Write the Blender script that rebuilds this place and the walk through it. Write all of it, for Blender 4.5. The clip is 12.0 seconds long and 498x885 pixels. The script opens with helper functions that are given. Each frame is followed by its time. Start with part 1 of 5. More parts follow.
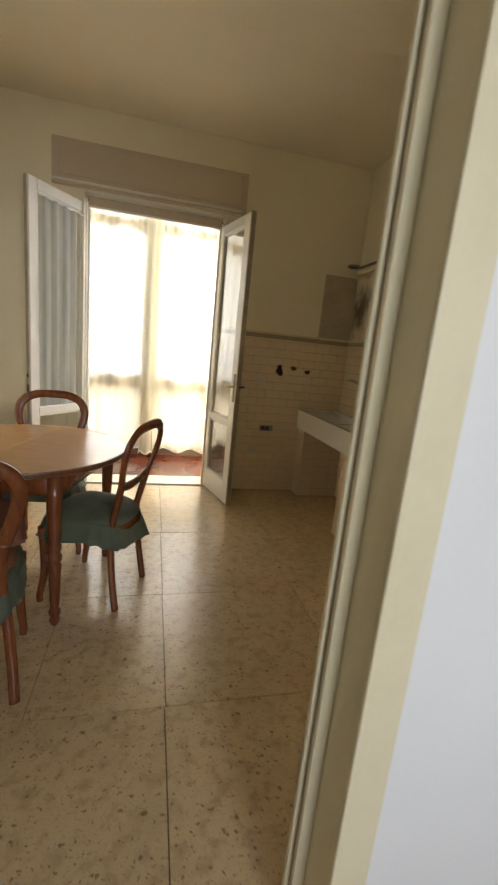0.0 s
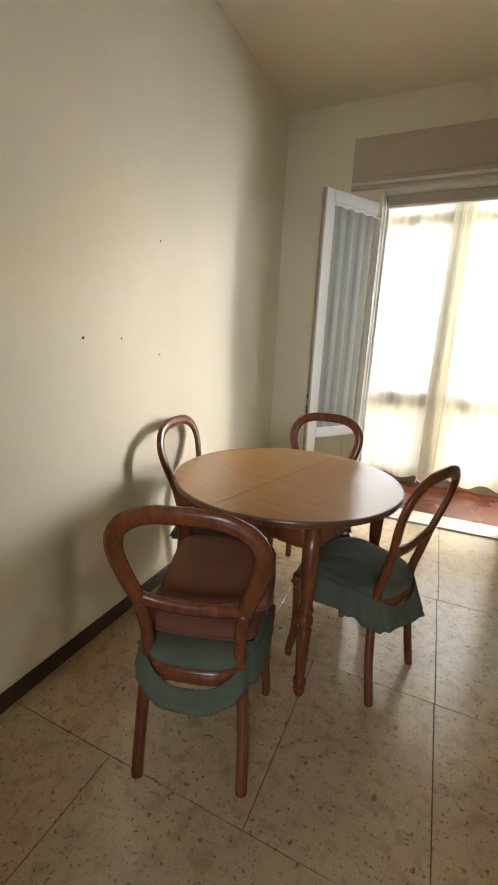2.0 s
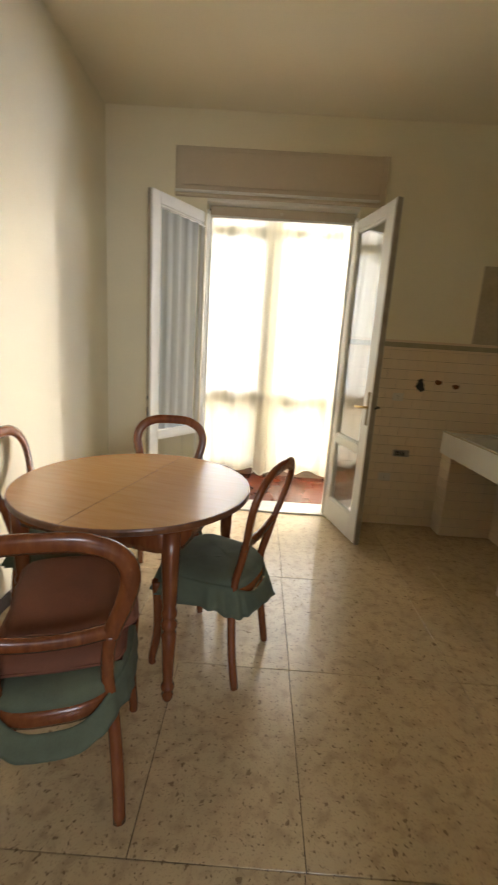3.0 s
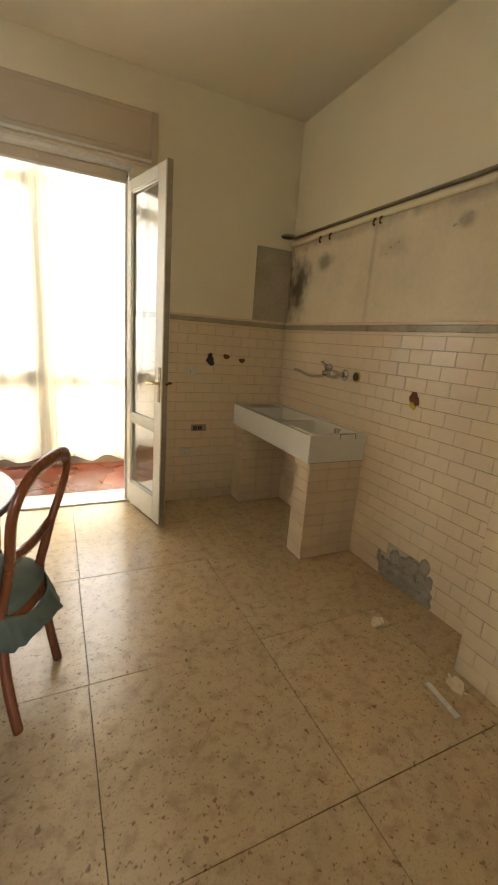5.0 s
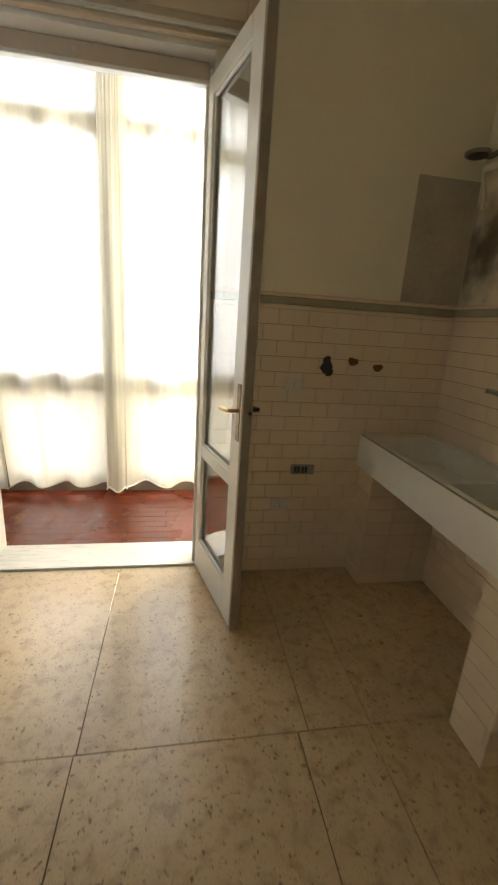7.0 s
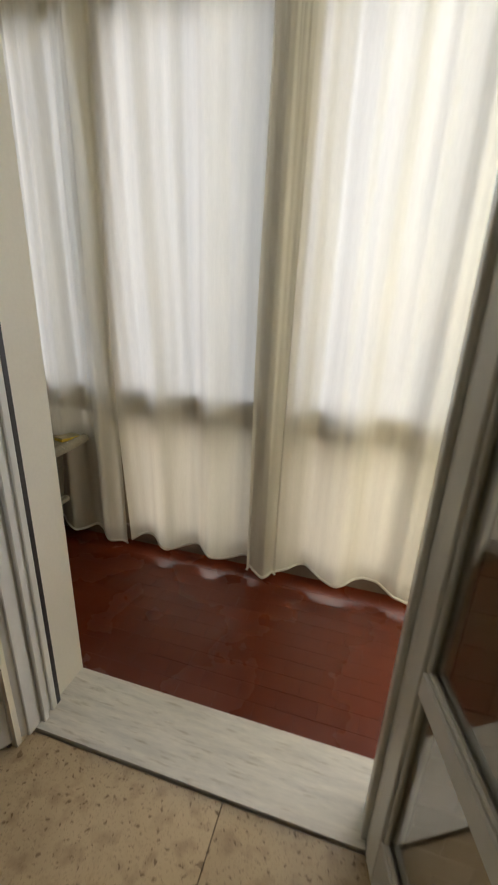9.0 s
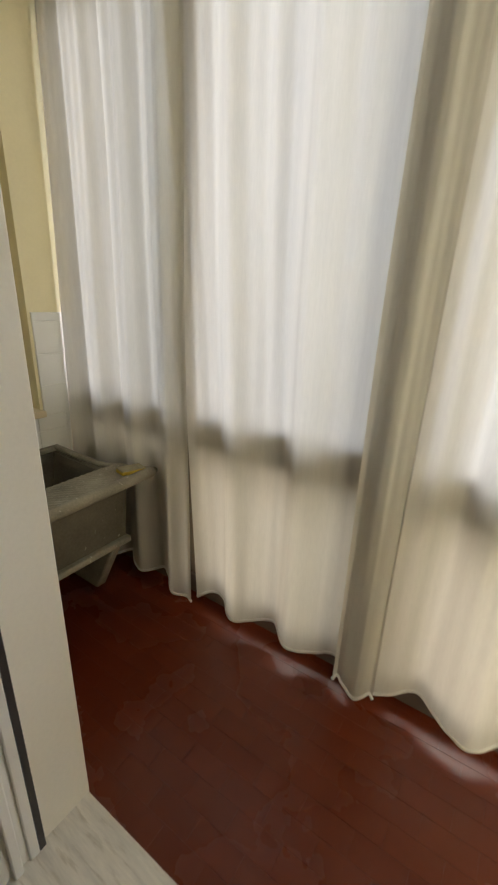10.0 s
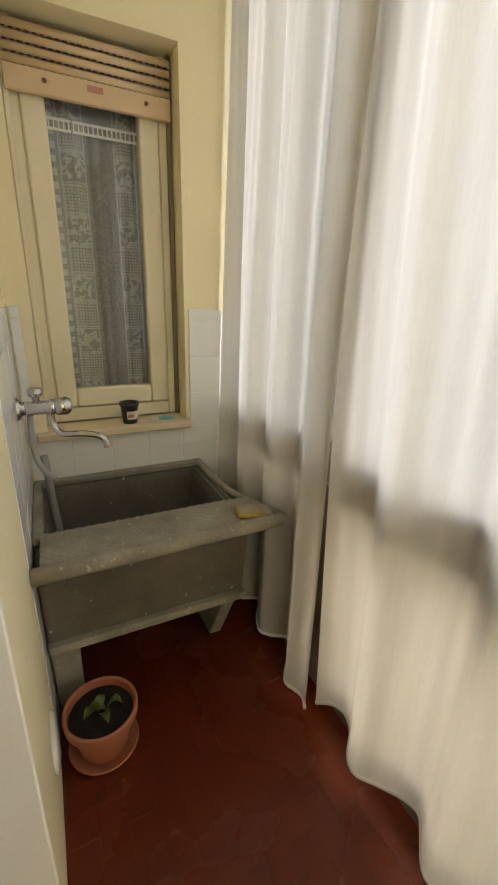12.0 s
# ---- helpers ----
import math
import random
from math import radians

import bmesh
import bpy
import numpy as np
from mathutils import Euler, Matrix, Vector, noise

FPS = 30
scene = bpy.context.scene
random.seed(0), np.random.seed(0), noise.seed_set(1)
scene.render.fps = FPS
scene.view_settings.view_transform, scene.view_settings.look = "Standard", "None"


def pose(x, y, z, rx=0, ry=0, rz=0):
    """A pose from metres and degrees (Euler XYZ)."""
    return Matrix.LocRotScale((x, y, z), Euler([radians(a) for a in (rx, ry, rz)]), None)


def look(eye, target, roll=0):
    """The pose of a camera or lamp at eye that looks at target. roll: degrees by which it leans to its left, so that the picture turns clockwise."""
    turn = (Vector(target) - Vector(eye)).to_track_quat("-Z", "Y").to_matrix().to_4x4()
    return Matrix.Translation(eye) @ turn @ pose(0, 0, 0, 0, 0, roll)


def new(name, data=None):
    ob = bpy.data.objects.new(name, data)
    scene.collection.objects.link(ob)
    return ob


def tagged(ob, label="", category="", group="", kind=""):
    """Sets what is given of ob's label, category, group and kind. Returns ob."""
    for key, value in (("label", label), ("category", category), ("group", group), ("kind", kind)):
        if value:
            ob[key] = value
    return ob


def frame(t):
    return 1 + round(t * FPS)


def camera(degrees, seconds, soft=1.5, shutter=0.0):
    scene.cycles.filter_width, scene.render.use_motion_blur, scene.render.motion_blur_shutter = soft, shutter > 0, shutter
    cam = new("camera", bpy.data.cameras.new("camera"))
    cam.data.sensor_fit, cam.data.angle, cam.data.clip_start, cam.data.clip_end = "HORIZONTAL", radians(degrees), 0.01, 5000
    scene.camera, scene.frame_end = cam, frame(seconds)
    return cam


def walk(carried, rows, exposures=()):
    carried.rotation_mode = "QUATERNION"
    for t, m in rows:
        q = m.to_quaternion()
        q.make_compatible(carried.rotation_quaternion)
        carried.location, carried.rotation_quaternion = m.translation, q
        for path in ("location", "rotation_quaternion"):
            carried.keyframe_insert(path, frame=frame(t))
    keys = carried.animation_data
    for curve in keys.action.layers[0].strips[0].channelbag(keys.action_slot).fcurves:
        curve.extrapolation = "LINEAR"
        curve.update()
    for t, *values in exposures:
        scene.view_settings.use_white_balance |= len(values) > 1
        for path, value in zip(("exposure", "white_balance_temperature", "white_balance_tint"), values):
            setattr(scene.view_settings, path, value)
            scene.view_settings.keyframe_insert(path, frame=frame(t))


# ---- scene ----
cam = camera(62.5, 12.0, soft=2.0, shutter=0.3)
PATH = [
    (0, (0.239, 0.523, 1.3), (0.713, 2.42, 0.879), 5.7),
    (0.5, (0.207, 0.739, 1.3), (0.425, 2.675, 0.848), 5.2),
    (1, (0.203, 0.921, 1.345), (-0.023, 2.858, 0.901), 4.5),
    (1.5, (0.22, 1.001, 1.339), (-0.447, 2.832, 0.889), 2.8),
    (2, (0.18, 1.004, 1.327), (-0.61, 2.781, 0.861), 2.8),
    (2.5, (0.189, 1.009, 1.34), (-0.353, 2.877, 0.878), 3.1),
    (3, (0.129, 0.982, 1.345), (0.102, 2.935, 0.916), 3.7),
    (3.5, (0.1, 0.978, 1.342), (0.59, 2.876, 0.945), 4.2),
    (3.7, (0.028, 0.953, 1.334), (0.709, 2.798, 0.967), 5.0),
    (5.3, (0.331, 1.208, 1.342), (1.176, 2.951, 0.845), 4.5),
    (5.5, (0.364, 1.296, 1.331), (1.142, 3.068, 0.829), 4.4),
    (6, (0.462, 1.586, 1.341), (1.097, 3.412, 0.826), 4.1),
    (6.5, (0.591, 1.902, 1.322), (1.088, 3.764, 0.785), 3.9),
    (6.7, (0.65, 2.039, 1.331), (1.084, 3.916, 0.796), 3.8),
    (8.3, (0.667, 3.138, 1.415), (0.486, 5.016, 0.751), 2.9),
    (8.5, (0.664, 3.275, 1.413), (0.367, 5.139, 0.752), 2.3),
    (9, (0.599, 3.588, 1.423), (0.091, 5.399, 0.744), 2.4),
    (9.5, (0.546, 3.878, 1.427), (-0.223, 5.597, 0.753), 1.9),
    (10, (0.478, 4.168, 1.416), (-0.56, 5.739, 0.744), 2.1),
    (10.5, (0.432, 4.382, 1.361), (-0.838, 5.78, 0.702), 1.7),
    (11, (0.339, 4.49, 1.348), (-1.095, 5.727, 0.705), 2.0),
    (11.5, (0.279, 4.572, 1.331), (-1.298, 5.626, 0.696), 1.7),
    (12, (0.234, 4.687, 1.345), (-1.46, 5.53, 0.698), 1.6),
]
walk(cam, [(t, look(eye, target, roll)) for t, eye, target, roll in PATH],
     [(0.0, 1.58, 6550, 14), (0.6, 1.65, 6250, 14), (1.0, 1.62, 6000, 13), (1.5, 1.42, 5850, 12), (2.0, 1.55, 5950, 13), (2.5, 1.48, 6000, 13), (3.0, 1.75, 6350, 14), (3.7, 2.02, 6400, 16), (5.5, 2.22, 6300, 15), (6.7, 1.8, 5950, 14), (8.4, 0.22, 6100, 15), (9.2, -0.3, 6100, 15), (9.8, -0.3, 6150, 15), (10.5, -0.03, 6350, 15), (12.0, 0.02, 6400, 16)])

# ---------------------------------------------------------------- world and light
world = bpy.data.worlds.new("world")
scene.world = world
world.use_nodes = True
wn = world.node_tree.nodes
sky = wn.new("ShaderNodeTexSky")
sky.sky_type, sky.sun_disc = "NISHITA", False
sky.sun_elevation, sky.sun_rotation = radians(12), radians(40)
world.node_tree.links.new(sky.outputs[0], wn["Background"].inputs[0])
wn["Background"].inputs[1].default_value = 0.12


def area_lamp(name, m, sx, sy, watts, color):
    data = bpy.data.lights.new(name, "AREA")
    data.shape, data.size, data.size_y, data.energy, data.color = "RECTANGLE", sx, sy, watts, color
    ob = new(name, data)
    ob.matrix_world = m
    return ob


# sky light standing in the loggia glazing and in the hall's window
area_lamp("skylight_loggia", look((1.3, 7.7, 2.0), (0.5, 5.4, 1.6)), 7.6, 3.8, 850, (0.85, 0.925, 1.0))
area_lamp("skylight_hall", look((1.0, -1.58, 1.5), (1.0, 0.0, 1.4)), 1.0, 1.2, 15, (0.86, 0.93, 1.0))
sun_data = bpy.data.lights.new("sun", "SUN")
sun_data.energy, sun_data.angle, sun_data.color = 1.5, radians(18), (1.0, 0.95, 0.86)
sun = new("sun", sun_data)
sun.matrix_world = look((6.5, 7.6, 2.15), (0, 0, 0))


# ---------------------------------------------------------------- materials
def rgb(c):
    return (c[0], c[1], c[2], 1.0)


def surface(name, color, rough=0.5, vary=0.12, scale=6.0, fine=60.0, bump=0.1, metal=0.0, rand=0.0, spots=None, coat=0.0, stretch=(1, 1, 1)):
    """A procedural surface: colour varied at two scales, roughness varied, fine relief."""
    m = bpy.data.materials.new(name)
    m.use_nodes = True
    n, l = m.node_tree.nodes, m.node_tree.links
    b = n["Principled BSDF"]
    geo = n.new("ShaderNodeNewGeometry")
    mp = n.new("ShaderNodeMapping")
    mp.inputs["Scale"].default_value = stretch
    l.new(geo.outputs["Position"], mp.inputs["Vector"])
    big, small = n.new("ShaderNodeTexNoise"), n.new("ShaderNodeTexNoise")
    big.inputs["Scale"].default_value, big.inputs["Detail"].default_value = scale, 4
    small.inputs["Scale"].default_value, small.inputs["Detail"].default_value = fine, 5
    for t in (big, small):
        l.new(mp.outputs[0], t.inputs["Vector"])
    add = n.new("ShaderNodeMath")
    add.operation = "MULTIPLY_ADD"
    l.new(small.outputs["Fac"], add.inputs[0])
    add.inputs[1].default_value = 0.45
    l.new(big.outputs["Fac"], add.inputs[2])
    last = add.outputs[0]
    if rand:
        info = n.new("ShaderNodeObjectInfo")
        r = n.new("ShaderNodeMath")
        r.operation = "MULTIPLY_ADD"
        l.new(info.outputs["Random"], r.inputs[0])
        r.inputs[1].default_value = rand
        l.new(last, r.inputs[2])
        last = r.outputs[0]
    ramp = n.new("ShaderNodeMapRange")
    ramp.inputs["From Min"].default_value, ramp.inputs["From Max"].default_value = 0.4, 1.05 + rand
    ramp.inputs["To Min"].default_value, ramp.inputs["To Max"].default_value = 1 - vary, 1 + vary
    l.new(last, ramp.inputs["Value"])
    mul = n.new("ShaderNodeVectorMath")
    mul.operation = "SCALE"
    mul.inputs[0].default_value = color
    l.new(ramp.outputs[0], mul.inputs["Scale"])
    col = mul.outputs[0]
    if spots:
        scolor, sscale, cut, width = spots
        sp = n.new("ShaderNodeTexNoise")
        sp.inputs["Scale"].default_value, sp.inputs["Detail"].default_value = sscale, 3
        l.new(mp.outputs[0], sp.inputs["Vector"])
        sr = n.new("ShaderNodeMapRange")
        sr.inputs["From Min"].default_value, sr.inputs["From Max"].default_value = cut, cut + width
        l.new(sp.outputs["Fac"], sr.inputs["Value"])
        mix = n.new("ShaderNodeMix")
        mix.data_type = "RGBA"
        l.new(sr.outputs[0], mix.inputs["Factor"])
        l.new(col, mix.inputs["A"])
        mix.inputs["B"].default_value = rgb(scolor)
        col = mix.outputs["Result"]
    l.new(col, b.inputs["Base Color"])
    rr = n.new("ShaderNodeMapRange")
    rr.inputs["To Min"].default_value, rr.inputs["To Max"].default_value = max(0.02, rough - 0.08), min(1, rough + 0.08)
    l.new(big.outputs["Fac"], rr.inputs["Value"])
    l.new(rr.outputs[0], b.inputs["Roughness"])
    b.inputs["Metallic"].default_value = metal
    b.inputs["Coat Weight"].default_value = coat
    if bump:
        bp = n.new("ShaderNodeBump")
        bp.inputs["Strength"].default_value, bp.inputs["Distance"].default_value = bump, 0.004
        l.new(add.outputs[0], bp.inputs["Height"])
        l.new(bp.outputs[0], b.inputs["Normal"])
    return m


def wood(name, dark, light, rough=0.3, axis=(1, 1, 12), scale=7.0, coat=0.3):
    m = bpy.data.materials.new(name)
    m.use_nodes = True
    n, l = m.node_tree.nodes, m.node_tree.links
    b = n["Principled BSDF"]
    tc = n.new("ShaderNodeTexCoord")
    mp = n.new("ShaderNodeMapping")
    mp.inputs["Scale"].default_value = axis
    l.new(tc.outputs["Object"], mp.inputs["Vector"])
    g = n.new("ShaderNodeTexNoise")
    g.inputs["Scale"].default_value, g.inputs["Detail"].default_value, g.inputs["Distortion"].default_value = scale, 7, 0.6
    l.new(mp.outputs[0], g.inputs["Vector"])
    ramp = n.new("ShaderNodeValToRGB")
    ramp.color_ramp.elements[0].position, ramp.color_ramp.elements[0].color = 0.3, rgb(dark)
    ramp.color_ramp.elements[1].position, ramp.color_ramp.elements[1].color = 0.72, rgb(light)
    l.new(g.outputs["Fac"], ramp.inputs["Fac"])
    l.new(ramp.outputs[0], b.inputs["Base Color"])
    b.inputs["Roughness"].default_value = rough
    b.inputs["Coat Weight"].default_value, b.inputs["Coat Roughness"].default_value = coat, 0.2
    bp = n.new("ShaderNodeBump")
    bp.inputs["Strength"].default_value, bp.inputs["Distance"].default_value = 0.08, 0.002
    l.new(g.outputs["Fac"], bp.inputs["Height"])
    l.new(bp.outputs[0], b.inputs["Normal"])
    return m


def cloth_sheer(name, color, see=0.12, trans=0.75, streaks=0.11):
    """Thin woven cloth that lets daylight through."""
    m = bpy.data.materials.new(name)
    m.use_nodes = True
    n, l = m.node_tree.nodes, m.node_tree.links
    out = n["Material Output"]
    n.remove(n["Principled BSDF"])
    geo = n.new("ShaderNodeNewGeometry")
    mp = n.new("ShaderNodeMapping")
    mp.inputs["Scale"].default_value = (60, 60, 4)
    l.new(geo.outputs["Position"], mp.inputs["Vector"])
    weave = n.new("ShaderNodeTexNoise")
    weave.inputs["Scale"].default_value, weave.inputs["Detail"].default_value = 6, 5
    l.new(mp.outputs[0], weave.inputs["Vector"])
    r = n.new("ShaderNodeMapRange")
    r.inputs["To Min"].default_value, r.inputs["To Max"].default_value = 0.9, 1.06
    l.new(weave.outputs["Fac"], r.inputs["Value"])
    mp2 = n.new("ShaderNodeMapping")
    mp2.inputs["Scale"].default_value = (11, 11, 0.4)
    l.new(geo.outputs["Position"], mp2.inputs["Vector"])
    streak = n.new("ShaderNodeTexNoise")
    streak.inputs["Scale"].default_value, streak.inputs["Detail"].default_value = 1.0, 4
    l.new(mp2.outputs[0], streak.inputs["Vector"])
    r2 = n.new("ShaderNodeMapRange")
    r2.inputs["From Min"].default_value, r2.inputs["From Max"].default_value = 0.3, 0.7
    r2.inputs["To Min"].default_value, r2.inputs["To Max"].default_value = 1 - 1.2 * streaks, 1 + 0.8 * streaks
    l.new(streak.outputs["Fac"], r2.inputs["Value"])
    both = n.new("ShaderNodeMath")
    both.operation = "MULTIPLY"
    l.new(r.outputs[0], both.inputs[0])
    l.new(r2.outputs[0], both.inputs[1])
    mul = n.new("ShaderNodeVectorMath")
    mul.operation = "SCALE"
    mul.inputs[0].default_value = color
    l.new(both.outputs[0], mul.inputs["Scale"])
    dif, tr, clear = n.new("ShaderNodeBsdfDiffuse"), n.new("ShaderNodeBsdfTranslucent"), n.new("ShaderNodeBsdfTransparent")
    l.new(mul.outputs[0], dif.inputs["Color"])
    l.new(mul.outputs[0], tr.inputs["Color"])
    m1, m2 = n.new("ShaderNodeMixShader"), n.new("ShaderNodeMixShader")
    m1.inputs[0].default_value = trans
    l.new(dif.outputs[0], m1.inputs[1])
    l.new(tr.outputs[0], m1.inputs[2])
    m2.inputs[0].default_value = see
    l.new(m1.outputs[0], m2.inputs[1])
    l.new(clear.outputs[0], m2.inputs[2])
    l.new(m2.outputs[0], out.inputs["Surface"])
    return m


def stone_floor(name):
    """Polished beige stone with many small dark pits and pale clouds."""
    m = surface(name, (0.57, 0.425, 0.242), 0.20, 0.11, 4.5, 38, 0.03, rand=0.35)
    n, l = m.node_tree.nodes, m.node_tree.links
    b = n["Principled BSDF"]
    b.inputs["Coat Weight"].default_value, b.inputs["Coat Roughness"].default_value = 0.55, 0.24
    base = b.inputs["Base Color"].links[0].from_socket
    geo = n.new("ShaderNodeNewGeometry")
    warp = n.new("ShaderNodeTexNoise")
    warp.inputs["Scale"].default_value = 9
    l.new(geo.outputs["Position"], warp.inputs["Vector"])
    add = n.new("ShaderNodeVectorMath")
    add.operation = "MULTIPLY_ADD"
    l.new(warp.outputs["Color"], add.inputs[0])
    add.inputs[1].default_value = (0.05, 0.05, 0.0)
    l.new(geo.outputs["Position"], add.inputs[2])
    col = base
    for sc, cut, width, tone, amount in ((20, 0.50, 0.22, (0.33, 0.225, 0.12), 0.55), (70, 0.625, 0.05, (0.10, 0.052, 0.022), 0.62), (36, 0.655, 0.04, (0.11, 0.058, 0.025), 0.6), (150, 0.575, 0.09, (0.18, 0.11, 0.052), 0.32), (7, 0.52, 0.3, (0.36, 0.27, 0.16), 0.4)):
        t = n.new("ShaderNodeTexNoise")
        t.inputs["Scale"].default_value, t.inputs["Detail"].default_value = sc, 2.5
        l.new(add.outputs[0], t.inputs["Vector"])
        r = n.new("ShaderNodeMapRange")
        r.inputs["From Min"].default_value, r.inputs["From Max"].default_value, r.inputs["To Max"].default_value = cut, cut + width, amount
        l.new(t.outputs["Fac"], r.inputs["Value"])
        mix = n.new("ShaderNodeMix")
        mix.data_type = "RGBA"
        l.new(r.outputs[0], mix.inputs["Factor"])
        l.new(col, mix.inputs["A"])
        mix.inputs["B"].default_value = rgb(tone)
        col = mix.outputs["Result"]
    l.new(col, b.inputs["Base Color"])
    return m


def soft_marks(m, tone, marks):
    """Soft-edged marks of their own shape and tone on a surface, soot among them."""
    n, l = m.node_tree.nodes, m.node_tree.links
    b = n["Principled BSDF"]
    col = b.inputs["Base Color"].links[0].from_socket
    geo = n.new("ShaderNodeNewGeometry")
    warp = n.new("ShaderNodeTexNoise")
    warp.inputs["Scale"].default_value, warp.inputs["Detail"].default_value = 11, 4
    l.new(geo.outputs["Position"], warp.inputs["Vector"])
    for centre, radii, amount in marks:
        mp = n.new("ShaderNodeMapping")
        mp.vector_type = "TEXTURE"
        mp.inputs["Location"].default_value = centre
        mp.inputs["Scale"].default_value = radii
        l.new(geo.outputs["Position"], mp.inputs["Vector"])
        ln = n.new("ShaderNodeVectorMath")
        ln.operation = "LENGTH"
        l.new(mp.outputs[0], ln.inputs[0])
        ad = n.new("ShaderNodeMath")
        ad.operation = "MULTIPLY_ADD"
        l.new(warp.outputs["Fac"], ad.inputs[0])
        ad.inputs[1].default_value = 1.3
        l.new(ln.outputs["Value"], ad.inputs[2])
        r = n.new("ShaderNodeMapRange")
        r.interpolation_type = "SMOOTHSTEP"
        r.inputs["From Min"].default_value, r.inputs["From Max"].default_value = 1.75, 0.75
        r.inputs["To Min"].default_value, r.inputs["To Max"].default_value = 0.0, amount
        l.new(ad.outputs[0], r.inputs["Value"])
        mix = n.new("ShaderNodeMix")
        mix.data_type = "RGBA"
        l.new(r.outputs[0], mix.inputs["Factor"])
        l.new(col, mix.inputs["A"])
        mix.inputs["B"].default_value = rgb(tone)
        col = mix.outputs["Result"]
    l.new(col, b.inputs["Base Color"])
    return m


def clear_glass(name, tint=(0.97, 0.98, 0.97)):
    m = bpy.data.materials.new(name)
    m.use_nodes = True
    n, l = m.node_tree.nodes, m.node_tree.links
    n.remove(n["Principled BSDF"])
    fr, pw, tr, gl, mx = n.new("ShaderNodeLayerWeight"), n.new("ShaderNodeMath"), n.new("ShaderNodeBsdfTransparent"), n.new("ShaderNodeBsdfGlossy"), n.new("ShaderNodeMixShader")
    fr.inputs["Blend"].default_value = 0.5
    pw.operation = "POWER"
    pw.inputs[1].default_value = 2.6
    l.new(fr.outputs["Facing"], pw.inputs[0])
    ma = n.new("ShaderNodeMath")
    ma.operation = "MULTIPLY_ADD"
    l.new(pw.outputs[0], ma.inputs[0])
    ma.inputs[1].default_value, ma.inputs[2].default_value = 0.9, 0.045
    tr.inputs["Color"].default_value = rgb(tint)
    gl.inputs["Roughness"].default_value = 0.02
    l.new(ma.outputs[0], mx.inputs[0])
    l.new(tr.outputs[0], mx.inputs[1])
    l.new(gl.outputs[0], mx.inputs[2])
    l.new(mx.outputs[0], n["Material Output"].inputs["Surface"])
    return m


M_WALL = surface("cream_wall_paint", (0.83, 0.755, 0.565), 0.7, 0.06, 1.6, 90, 0.12)
# three soft, yellower patches on the upper west wall
soft_marks(M_WALL, (0.80, 0.655, 0.36), [((-1.078, 2.35, 1.75), (1, 0.35, 0.30), 0.35), ((-1.078, 2.0, 1.55), (1, 0.3, 0.25), 0.3), ((-1.078, 2.75, 1.45), (1, 0.22, 0.3), 0.2)])
# mid grey for the unseen hall, keeps bounced light off the doorway
M_HALLSIDE = surface("hall_bounce_cut_grey", (0.42, 0.40, 0.36), 0.8, 0.05, 2, 60, 0.05)
M_CEIL = surface("ceiling_paint", (0.80, 0.72, 0.55), 0.8, 0.05, 1.2, 80, 0.1)
M_HALLWALL = surface("white_wall_paint", (0.80, 0.80, 0.80), 0.7, 0.04, 2, 90, 0.1)
M_LOGGIA = surface("yellow_wall_paint", (0.82, 0.73, 0.46), 0.7, 0.06, 2, 90, 0.12)
M_OLDPLASTER = surface("bare_plaster", (0.74, 0.645, 0.47), 0.85, 0.12, 3.0, 40, 0.3)
# soot by the corner, and long darker strips just below the pipe
soft_marks(M_OLDPLASTER, (0.115, 0.080, 0.045), [((2.06, 4.13, 1.80), (1, 0.20, 0.27), 0.95), ((2.06, 3.80, 1.93), (1, 0.13, 0.075), 0.6), ((2.06, 4.25, 1.72), (1, 0.10, 0.30), 0.6), ((2.06, 3.1, 1.93), (1, 0.16, 0.07), 0.22), ((2.06, 3.6, 2.10), (1, 0.9, 0.07), 0.35), ((2.06, 2.5, 2.10), (1, 0.9, 0.06), 0.35), ((2.06, 3.28, 1.80), (1, 0.03, 0.4), 0.25), ((2.06, 2.64, 1.98), (1, 0.06, 0.05), 0.5)])
M_GREYPATCH = surface("sooty_plaster", (0.47, 0.40, 0.29), 0.9, 0.2, 5.0, 40, 0.25)
M_TILE = surface("beige_glazed_tile", (0.79, 0.64, 0.45), 0.12, 0.05, 3, 30, 0.02, rand=0.25)
M_GROUT = surface("dark_grout", (0.34, 0.25, 0.16), 0.9, 0.2, 20, 90, 0.2)
M_WTILE = surface("white_glazed_tile", (0.78, 0.765, 0.71), 0.18, 0.05, 3, 30, 0.02, rand=0.25)
M_WGROUT = surface("pale_grout", (0.80, 0.78, 0.72), 0.9, 0.1, 20, 90, 0.2)
M_RAIL = surface("greenish_rail_tile", (0.36, 0.31, 0.20), 0.3, 0.15, 8, 60, 0.05)
M_STONE = stone_floor("beige_stone")
M_JOINT = surface("floor_joint", (0.13, 0.09, 0.055), 0.9, 0.2, 20, 90, 0.1)
M_TRAV = surface("travertine", (0.74, 0.69, 0.59), 0.4, 0.22, 9, 60, 0.15, spots=((0.45, 0.38, 0.27), 22, 0.58, 0.22), stretch=(0.5, 4.0, 1))
M_REDTILE = surface("red_glazed_tile", (0.124, 0.0225, 0.0065), 0.27, 0.10, 3, 40, 0.04, rand=0.1)
M_REDTILE.node_tree.nodes["Principled BSDF"].inputs["Specular IOR Level"].default_value = 0.3
M_REDJOINT = surface("red_floor_joint", (0.115, 0.021, 0.0065), 0.35, 0.2, 20, 80, 0.1)
M_WHITEWOOD = surface("white_gloss_paint", (0.74, 0.72, 0.65), 0.35, 0.05, 5, 50, 0.08, spots=((0.42, 0.36, 0.26), 30, 0.75, 0.05))
